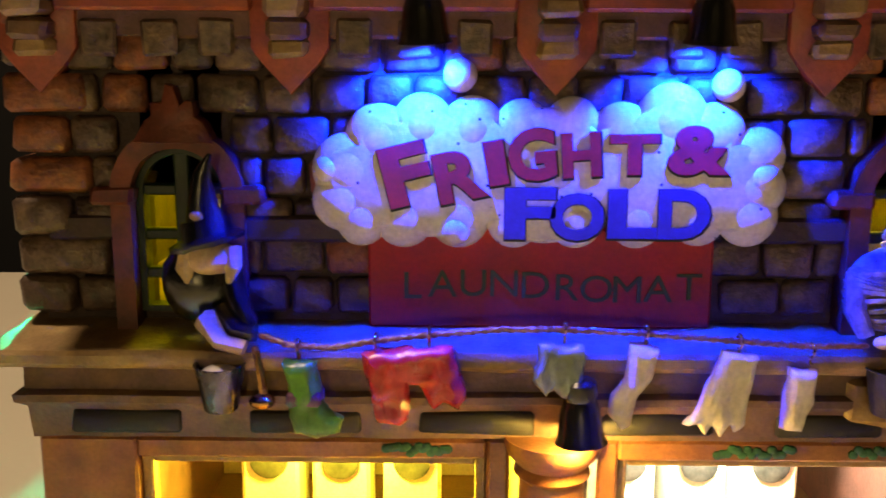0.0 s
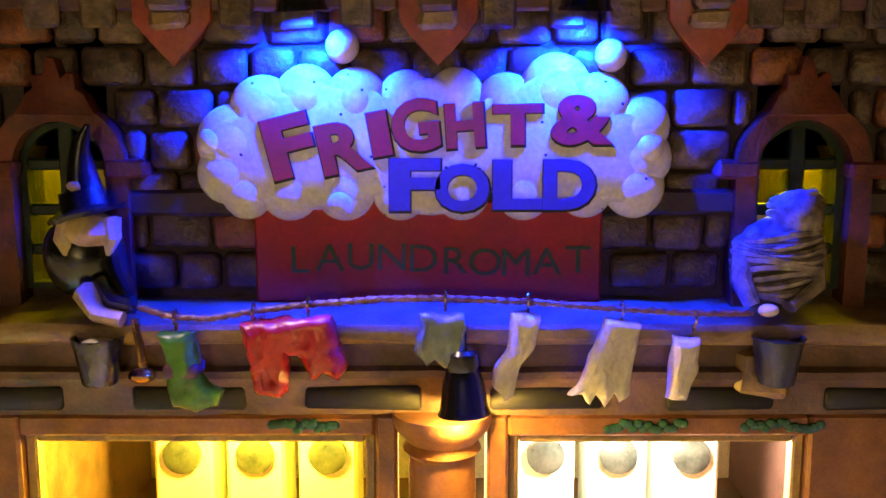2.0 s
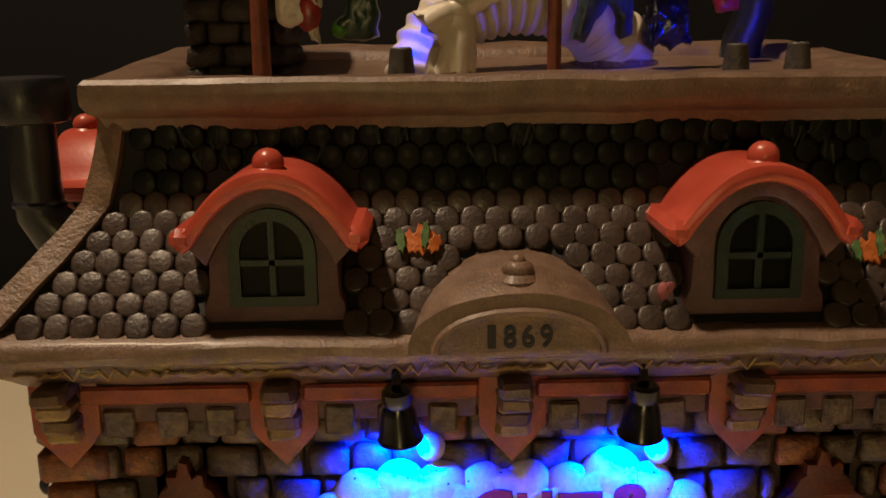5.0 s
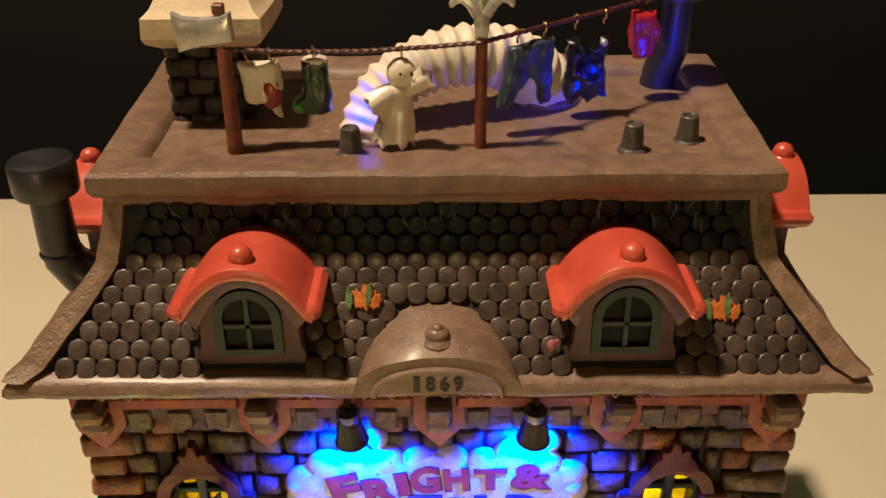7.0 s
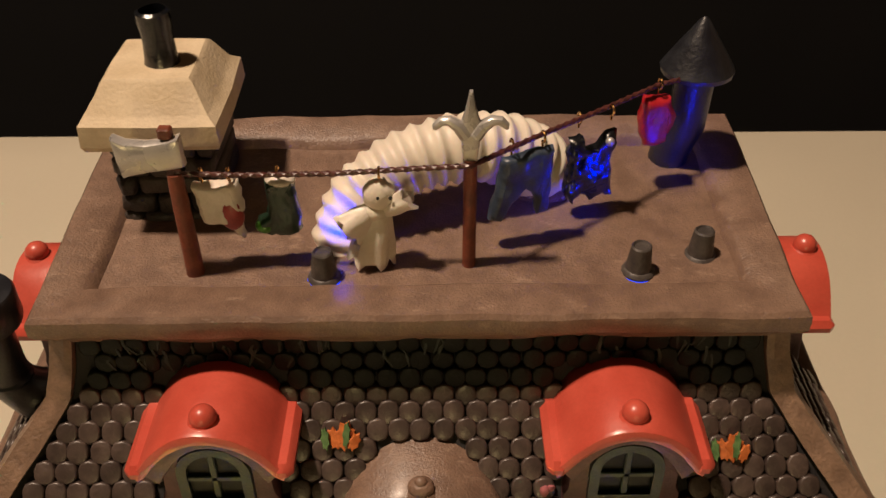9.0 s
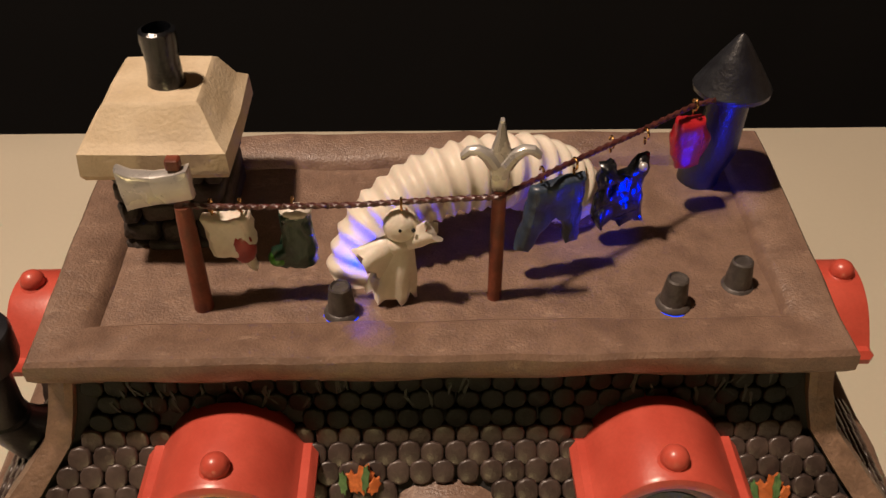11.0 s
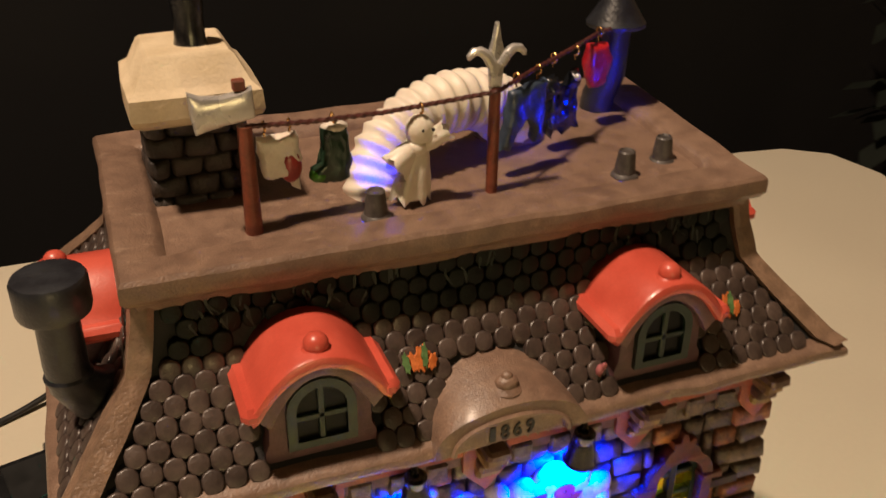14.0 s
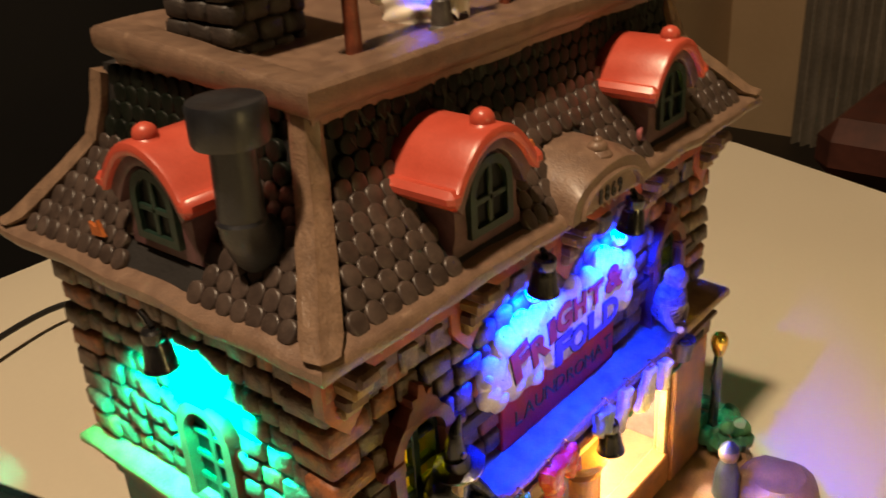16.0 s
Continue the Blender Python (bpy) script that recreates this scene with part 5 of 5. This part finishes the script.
# cut-paper leaves stuck on the slates
for x, s in ((-15.6, 0.40), (59.6, 0.33)):
    inn, z = roof_at(s)
    y = EF + inn - 1.9
    t = thing("leaf_cluster", (x, y, z - 2), "orange and green autumn leaves tucked into the slates", "leaves", "autumn leaves on the roof")
    for k, (dx, dz, w, h, mat, a) in enumerate(((0.8, -0.2, 2.0, 3.2, ORANGE, 0.2), (-1.2, -0.6, 1.4, 2.4, ORANGE, -0.3), (1.2, 0.6, 0.8, 2.9, LEAF, 0.1), (-2.9, -0.2, 0.9, 2.5, LEAF, -0.1), (2.7, -0.8, 1.2, 2.0, ORANGE, 0.5))):
        bm = bmesh.new()
        o = []
        for i in range(14):
            b = 2 * math.pi * i / 14
            r = 1.0 if i % 2 else 0.74
            o.append((w * r * math.cos(b), h * r * math.sin(b)))
        slab(bm, o, -0.35, 0.35, 0.15)
        mtx = Matrix.Translation((x + dx, y - 0.5 - 0.25 * k, z + dz + 1)) @ Matrix.Rotation(a, 4, "Y") @ Matrix.Rotation(radians(-32), 4, "X")
        for v in bm.verts:
            v.co = mtx @ v.co
        part("leaf", bm, mat, t, smooth=0)
bm = bmesh.new()
t = thing("leaf_cluster", (-85.4, 50, 139), "orange autumn leaf tucked into the slates", "leaves", "autumn leaves on the roof")
slab(bm, [(44, 138.5), (48.5, 138), (49, 141), (46.6, 140.2), (45.6, 142)], -85.8, -85.0, 0.1, axis="x")
part("leaf", bm, ORANGE, t, smooth=0)
bm = bmesh.new()
ball(bm, (23.6, -20.2, 139.5), (1.0, 0.6, 1.6), 0, 9, 6)
ball(bm, (24.8, -20.0, 140.2), (0.9, 0.5, 0.9), 0, 9, 6)
rumple(bm.verts, 0.3, 1)
part("paint_patch", bm, PINK, roof, "small pink blob")

# ---- line of washing across the front ----
lie(x=0.9412, dx=-0.72, y=-3.3, h=0.943, z=10.72)
RY = -21.5
ROPEP = [(-45, -19.5, 66.2), (-40, RY, 65.2), (-34, RY, 64.8), (-27, RY, 66.0), (-19, RY, 67.0), (-8, RY, 67.9), (2, RY, 68.0), (15, RY, 67.4), (28, RY, 66.4), (40, RY, 65.6), (49, -19.5, 65.2)]
cord("front_line", ROPEP, 0.46, ROPE_GOLD, "copper-brown twisted cord strung across the shop front")
garment("green_sock", [(-41.0, 63.0), (-36.0, 63.0), (-35.2, 57.4), (-34.4, 55.2), (-31.8, 54.0), (-32.6, 52.0), (-36, 50.6), (-39.6, 51.6), (-39.8, 57)], RY - 0.6, 1.9, [SOCKGREEN, SOCKPURPLE], "green sock with a purple band on the front line", "sock", ((-38.6, 65.2),), lambda bm: box(bm, -40.4, -35.0, RY - 2.7, RY + 1.6, 56.0, 58.4, 1, 0.1, 0.5), at=(-37, 0))
garment("red_shorts", [(-28.6, 64.2), (-22, 65.0), (-15.0, 65.6), (-13.0, 57.4), (-13.8, 55.4), (-16.4, 56.6), (-18.0, 55.6), (-20.0, 59.2), (-21.2, 59.4), (-21.8, 54.6), (-23.4, 52.8), (-26.4, 53.4), (-27.4, 57)], RY - 0.8, 2.2, [SALMON], "torn bright red shorts on the front line", "shorts", ((-26.8, 66.2), (-18.6, 67.4)), None, 0, (-21, 0), 0.6)
garment("ragged_cloth", [(-2.0, 66.0), (5.2, 65.8), (5.0, 61.0), (4.6, 57.6), (3.4, 59), (2.4, 57), (0.6, 58.8), (-0.8, 57.4), (-2.6, 60)], RY - 0.4, 1.8, [GREYBLUE], "ragged grey-blue cloth on the front line", "cloth", ((2.0, 68.2),), None, 0, (2, 0), 0.6)
garment("long_sock", [(12.0, 66.0), (16.4, 65.4), (15.2, 60.6), (13.2, 57.0), (12.6, 53.2), (11.0, 52.4), (9.0, 54.4), (9.4, 57.4), (11.4, 60.4)], RY - 0.2, 1.8, [PALE], "long pale stocking on the front line", "sock", ((14.4, 67.8),), None, 0, (13, 0), 0.35)
garment("tattered_towel", [(26.0, 65.0), (31.4, 64.2), (30.4, 58.0), (30.0, 53.4), (28.6, 52.0), (27.6, 53.4), (26.4, 51.2), (25.0, 53.2), (23.8, 51.4), (22.6, 53.4), (20.8, 53.2), (23.0, 56.2)], RY - 0.2, 1.4, [PALE], "tattered pale towel on the front line", "towel", ((28.6, 66.4),), None, 0, (27, 0), 0.35)
garment("pale_cloth", [(36.4, 62.4), (40.4, 62.0), (40.2, 57.6), (38.6, 52.2), (35.8, 52.6), (36.0, 57)], RY - 0.2, 1.8, [PALE], "short pale wrapped cloth on the front line", "cloth", ((39.6, 65.0),), None, 0, (38, 0), 0.35)

# figurines at the ends of the line
lie(x=0.962, dx=-0.9, y=-2.5, h=0.968, z=9.0)
bm = bmesh.new()
Y0 = -15.5
ball(bm, (-54.0, Y0 + 1, 73.0), (6.2, 5.0, 6.8), 0, 16, 11)
tube(bm, [(-50, Y0 - 2, 69), (-47, Y0 - 5, 67), (-44.6, Y0 - 5.5, 66.6)], [2.3, 1.7, 1.3], 9)
tube(bm, [(-52, Y0 - 3, 68), (-49.5, Y0 - 6, 65.6), (-46, Y0 - 6.5, 64.6)], [2.2, 1.6, 1.2], 9, 1)
tube(bm, [(-49, Y0, 75), (-47, Y0 - 3.5, 71), (-45.0, Y0 - 4.6, 67.4)], [2.0, 1.5, 1.1], 9)
ball(bm, (-51.4, Y0 - 2.2, 77.6), (3.8, 3.0, 2.8), 1, 14, 9)
tube(bm, [(-54.4, Y0 - 2.4, 79.0), (-55.0, Y0 - 2.8, 76.0), (-54.2, Y0 - 3.0, 73.2)], [1.6, 1.5, 0.6], 8, 1)
tube(bm, [(-48.4, Y0 - 2.4, 79.0), (-47.8, Y0 - 2.8, 76.2), (-48.6, Y0 - 3.0, 73.6)], [1.6, 1.4, 0.6], 8, 1)
lathe(bm, [(5.8, 0), (5.9, 0.7), (3.6, 1.4), (3.0, 4.2)], (-52.0, Y0 - 1.4, 79.4), 16, 2, Matrix.Rotation(radians(-14), 3, "Y"))
tube(bm, [(-52.2, Y0 - 1.2, 82.0), (-52.8, Y0 - 1.2, 86.0), (-52.6, Y0 - 1.6, 90.0), (-51.0, Y0 - 2.0, 93.2)], [3.0, 2.2, 1.4, 0.4], 12, 2)
ball(bm, (-53.0, Y0 - 3.9, 84.2), (1.0, 0.5, 0.8), 1, 8, 6)
rumple(bm.verts, 0.6, 3)
solo("witch_figurine", bm, [JET, SKIN, JET], "small black witch figurine sitting on the ledge by the window", "figurine")
bm = bmesh.new()
ball(bm, (53.4, Y0 + 1, 72.5), (6.8, 4.6, 6.6), 0, 18, 13)
ball(bm, (55.8, Y0 - 0.5, 79.6), (3.9, 3.5, 3.8), 0, 16, 12)
tube(bm, [(48.4, Y0, 75), (47.4, Y0 - 2, 70), (48.6, Y0 - 3.6, 66.4)], [2.2, 1.7, 1.2], 9)
tube(bm, [(58.8, Y0, 74), (58.4, Y0 - 2.4, 69), (54, Y0 - 4, 66)], [2.0, 1.6, 1.3], 9)
rumple(bm.verts, 0.5, 2)
for k in range(17):
    z = 66.6 + k * 0.98
    r = 6.9 * math.sqrt(max(0.05, 1 - ((z - 72.5) / 7.2) ** 2)) if z < 76.5 else 4.0 * math.sqrt(max(0.05, 1 - ((z - 79.6) / 4.2) ** 2))
    cxm = 53.4 if z < 76.5 else 55.8
    tube(bm, [(cxm + r * math.cos(a), Y0 + 0.6 + r * 0.72 * math.sin(a), z + 0.7 * math.sin(a * 2 + k)) for a in [math.pi + i * math.pi / 9 for i in range(10)]], 0.62, 5)
ball(bm, (50.4, Y0 - 5.2, 65.8), (1.6, 1.2, 1.0), 1, 10, 7)
solo("mummy_figurine", bm, [paint("grey_bandage_paint", (0.36, 0.30, 0.26), (0.12, 0.095, 0.085), 0.32, 420, 0.6, coat=0.3), BONE], "small grey bandaged mummy figurine sitting on the ledge", "figurine")

# buckets hung on the fascia
lie(x=0.9365, dx=-0.7, y=-4.0, h=0.9377, z=11.33)
PAIL = paint("dark_tin", (0.10, 0.095, 0.085), (0.05, 0.048, 0.045), 0.25, 260, 0.2, metal=0.9)
for x in (-51.5, 53.2):
    t = thing("bucket", (x, -18, 54.2), "small steel bucket hanging before the fascia", "bucket", "little buckets")
    bm = bmesh.new()
    lathe(bm, [(2.5, 0), (2.7, 0.3), (3.9, 7.2), (4.1, 7.4), (3.7, 7.4), (3.5, 6.6), (3.3, 5.6)], (x, -19.5, 54.0), 20)
    part("pail", bm, PAIL if x < 0 else IRON, t)
    bm = bmesh.new()
    ball(bm, (x, -19.5, 59.8), (3.1, 3.1, 1.4), 0, 12, 7)
    part("soap_foam", bm, PUFF if x < 0 else JET, t)
    bm = bmesh.new()
    if x < 0:
        tube(bm, [(x + 5.4, -18.5, 64), (x + 6.2, -19, 60), (x + 6.6, -19, 56.4)], 0.7, 7, 0)
        ball(bm, (x + 6.4, -19.2, 55.2), (2.2, 1.8, 1.2), 0, 12, 7)
        part("ladle", bm, BRASS, t, "brass ladle")
    else:
        rumple(box(bm, x - 5.2, x + 4, -17.4, -14.4, 50.5, 58.5, 0, 0.6, 1.4), 0.6, 3)
        part("bracket", bm, OCHRE, t, "chipped ochre bracket")

lie()
# street side: lamp post, bushes and small figures by the corner
lp = thing("lamp_post", (83.7, -21, 8), "black lamp post with a golden ball", "lamp post")
bm = bmesh.new()
lathe(bm, [(4.0, 8), (3.6, 11), (1.9, 13), (1.5, 30), (1.9, 38), (1.3, 44.5)], (83.7, -21, 0), 14)
tube(bm, [(82.2, -21, 31), (79.7, -21, 37), (82.7, -21, 42)], 0.6, 7)
part("post", bm, BLACK, lp)
bm = bmesh.new()
lathe(bm, [(1.3, 42.5), (2.2, 44.5), (2.9, 47.5), (2.7, 49.5), (1.8, 51), (0.4, 51.6)], (83.7, -21, 1.5), 16)
part("globe", bm, GOLD, lp, "shiny golden globe")
random.seed(8)
bm = bmesh.new()
for k in range(26):
    c = (random.uniform(78, 100), random.uniform(-34, -8), random.uniform(9, 20))
    ball(bm, c, random.uniform(2.2, 4.0), 0, 8, 6)
rumple(bm.verts, 1.2, 3)
solo("bush", bm, TEAL, "clipped dark green bush on the base by the lamp post", "bush")
bm = bmesh.new()
rumple(lathe(bm, [(15, 0), (15.5, 7), (13, 16), (9, 19)], (74, -48, -6), 20), 1.2, 8)
solo("rock", bm, BASE, "round brown rock at the corner of the base", "rock")
bm = bmesh.new()
lathe(bm, [(4.5, 0), (4.0, 8), (2.4, 14)], (62, -36, 8), 12)
ball(bm, (62, -36, 24), 3.4, 1, 12, 8)
lathe(bm, [(3.2, 26), (0.6, 29)], (62, -36, 0), 10)
solo("street_figurine", bm, [IRON, BROWN], "small painted figurine standing on the base", "figurine")

# ---- table and room clutter ----
bm = bmesh.new()
pts_ = [(-30, 96, 3), (-34, 150, 2), (-5, 205, 1.6), (10, 268, 9), (-42, 262, 11), (-78, 236, 9), (-104, 214, 5), (-130, 200, 1.6), (-168, 184, 1.6), (-176, 200, 1.6), (-160, 215, 1.6), (-150, 260, 1.6), (-180, 330, 1.6)]
sm = []
for i in range(len(pts_) - 1):
    p0, p1, p2, p3 = (Vector(pts_[max(0, min(len(pts_) - 1, i + d))]) for d in (-1, 0, 1, 2))
    for k in range(8):
        u = k / 8
        sm.append(0.5 * (2 * p1 + (p2 - p0) * u + (2 * p0 - 5 * p1 + 4 * p2 - p3) * u * u + (3 * p1 - p0 - 3 * p2 + p3) * u ** 3))
tube(bm, sm, 1.5, 10)
solo("power_cord", bm, RUBBER, "thin black power cord lying on the table", "cord")
bm = bmesh.new()
mt = Matrix.Translation((-104, 142, 0)) @ Matrix.Rotation(radians(14), 4, "Z")
for v in box(bm, -26, 26, -17, 17, 0, 16, 0, 0, 2.5):
    v.co = mt @ v.co
adapter = thing("adapter_box", (-104, 142, 0), "black plastic adapter box on the table", "adapter")
part("case", bm, BLACK, adapter)
bm = bmesh.new()
for v in box(bm, -20, 20, -12, 12, 15.9, 16.6, 0, 0, 0.3):
    v.co = mt @ v.co
part("lid_plate", bm, RUBBER, adapter)
bm = bmesh.new()
tube(bm, [mt @ Vector((0, 16, 8)), mt @ Vector((0, 24, 7)), mt @ Vector((0, 30, 6))], [3.2, 2.6, 1.8], 10)
part("strain_relief", bm, RUBBER, adapter)
bm = bmesh.new()
pleat = []
for k in range(91):
    y, wave = 320 + k * 5, 18 * math.sin(k * 1.05) + 5 * math.sin(k * 0.37)
    pleat.append([bm.verts.new((2450 + wave * (1 - 0.25 * h / 3) + t, y, -740 + 780 * h)) for t in (0, 5) for h in range(4)])
for a, b in zip(pleat, pleat[1:]):
    for side in (0, 4):
        for h in range(3):
            quad = (a[side + h], b[side + h], b[side + h + 1], a[side + h + 1])
            bm.faces.new(quad if side == 0 else quad[::-1])
solo("curtain", bm, CURTAIN, "grey-beige pleated curtain hanging by the wall", "curtain")
ch = thing("chair", (1370, 120, -740), "dark maroon upholstered chair beyond the table", "chair")
bm = bmesh.new()
box(bm, 1190, 1560, -70, 310, -340, -240, 0, 0, 30)
part("seat", bm, MAROON, ch)
bm = bmesh.new()
box(bm, 1530, 1590, -70, 310, -242, 60, 0, 0, 25)
part("backrest", bm, BLACK, ch, "black chair back")
for x, y in ((1215, -45), (1215, 285), (1535, -45), (1535, 285)):
    bm = bmesh.new()
    box(bm, x - 20, x + 20, y - 20, y + 20, -740, -338, 0, 0, 4)
    part("leg", bm, MAROON, ch)
plant = thing("potted_plant", (1130, 850, -740), "dark green leafy potted plant behind the table", "plant")
bm = bmesh.new()
lathe(bm, [(60, 0), (80, 160), (90, 240), (80, 240)], (1130, 850, -740), 20)
part("pot", bm, MAROON, plant)
random.seed(21)
bm = bmesh.new()
for k in range(70):
    a, h = random.uniform(0, 6.28), random.uniform(-450, 250)
    r = random.uniform(15, 70)
    p = Vector((1130 + r * math.cos(a), 850 + r * math.sin(a), h))
    q = p + Vector((math.cos(a) * 60, math.sin(a) * 60, random.uniform(-60, 50)))
    s = Vector((-math.sin(a), math.cos(a), 0.2)) * 26
    vs = [bm.verts.new(w) for w in (p, p.lerp(q, 0.5) + s, q, p.lerp(q, 0.5) - s)]
    bm.faces.new(vs)
    tube(bm, [(1130, 850, -520), (1130 + (p.x - 1130) * 0.4, 850 + (p.y - 850) * 0.4, h * 0.6 - 100), tuple(p)], 3, 5)
part("leaves", bm, PLANT, plant, smooth=0)

# ---- slates, piece by piece ----
def tile_mesh(w, h, mat):
    bm = bmesh.new()
    n = 10
    rings = []
    for g, y in ((1.0, 0.5), (1.0, -0.5), (0.94, -0.78), (0.80, -0.88)):
        rings.append([bm.verts.new((0.5 * w * g * math.copysign(abs(math.cos(a)) ** 0.70, math.cos(a)), y, 0.5 * h * g * math.sin(a))) for a in [2 * math.pi * (k + 0.5) / n for k in range(n)]])
    for a, b in zip(rings, rings[1:]):
        for k in range(n):
            bm.faces.new((a[k], a[(k + 1) % n], b[(k + 1) % n], b[k]))
    bm.faces.new(rings[-1])
    return mesh_mm("tile", bm, mat, 60)


TILES = [tile_mesh(w, h, SLATE) for w, h in ((4.35, 4.75), (4.25, 4.85), (4.4, 4.65))]
TILES_SHADED = [tile_mesh(w, h, SLATE_SHADED) for w, h in ((4.35, 4.75), (4.25, 4.85))]
random.seed(3)
ROWS_N = 11


def lay(side, parent, joined=None):
    for r in range(ROWS_N):
        s = (r + 0.55) / ROWS_N
        inn, z = roof_at(s)
        i2, z2 = roof_at(min(1, s + 0.04))
        i1, z1 = roof_at(max(0, s - 0.04))
        slope = math.atan2(i2 - i1, z2 - z1)
        if side == "f":
            a0, a1 = -(EX - inn) + 5.6, (EX - inn) - 5.6
        else:
            a0, a1 = EF + inn + 5.6, EB - inn - 5.6
        mid = (a0 + a1) / 2
        n = int((a1 - a0) / 8.6) + 1
        for k in range(-n, n + 1):
            a = mid + (k + (0.5 if r % 2 else 0.0)) * 4.3
            if not a0 - 0.6 < a < a1 + 0.6:
                continue
            if side == "f" and (abs(abs(a) - 38.5) < 11.5 and z < 158 or abs(a) < 15.5 * math.sqrt(max(0, 1 - ((z - 133) / 13.5) ** 2)) and z < 145.0):
                continue
            if side != "f" and abs(a - 25.0) < 11.5 and z < 158:
                continue
            jig = Matrix.Rotation(random.uniform(-0.07, 0.07), 4, "Y") @ Matrix.Rotation(random.uniform(-0.05, 0.08), 4, "X") @ Matrix.Diagonal((1, 1, random.uniform(0.93, 1.08), 1))
            tip = Matrix.Rotation(-slope + 0.10, 4, "X")
            if side == "f":
                m = Matrix.Translation((a + random.uniform(-0.2, 0.2), EF + inn - 0.9, z)) @ tip @ jig
            elif side == "l":
                m = Matrix.Translation((-(EX - inn) - 0.9, a, z)) @ Matrix.Rotation(radians(-90), 4, "Z") @ tip @ jig
            else:
                m = Matrix.Translation(((EX - inn) + 0.9, a, z)) @ Matrix.Rotation(radians(90), 4, "Z") @ tip @ jig
            # rows under the rim take the slates with shade in their colour
            piece("tile", random.choice(TILES_SHADED if r > 6 else TILES), parent, m)


slopes = {}
for side, nm in (("f", "front"), ("l", "left"), ("r", "right")):
    bm = bmesh.new()
    if side == "f":
        box(bm, -64, 64, -1.2, 0.5, 156, 166)
    elif side == "l":
        box(bm, -65.5, -64.5, 2, 50, 156, 166)
    else:
        box(bm, 64.5, 65.5, 2, 50, 156, 166)
    slopes[side] = part("roof_slope", bm, SLATE_BED, house, "slope of dark rounded slate shingles", smooth=0)
for side in "flr":
    lay(side, slopes[side])
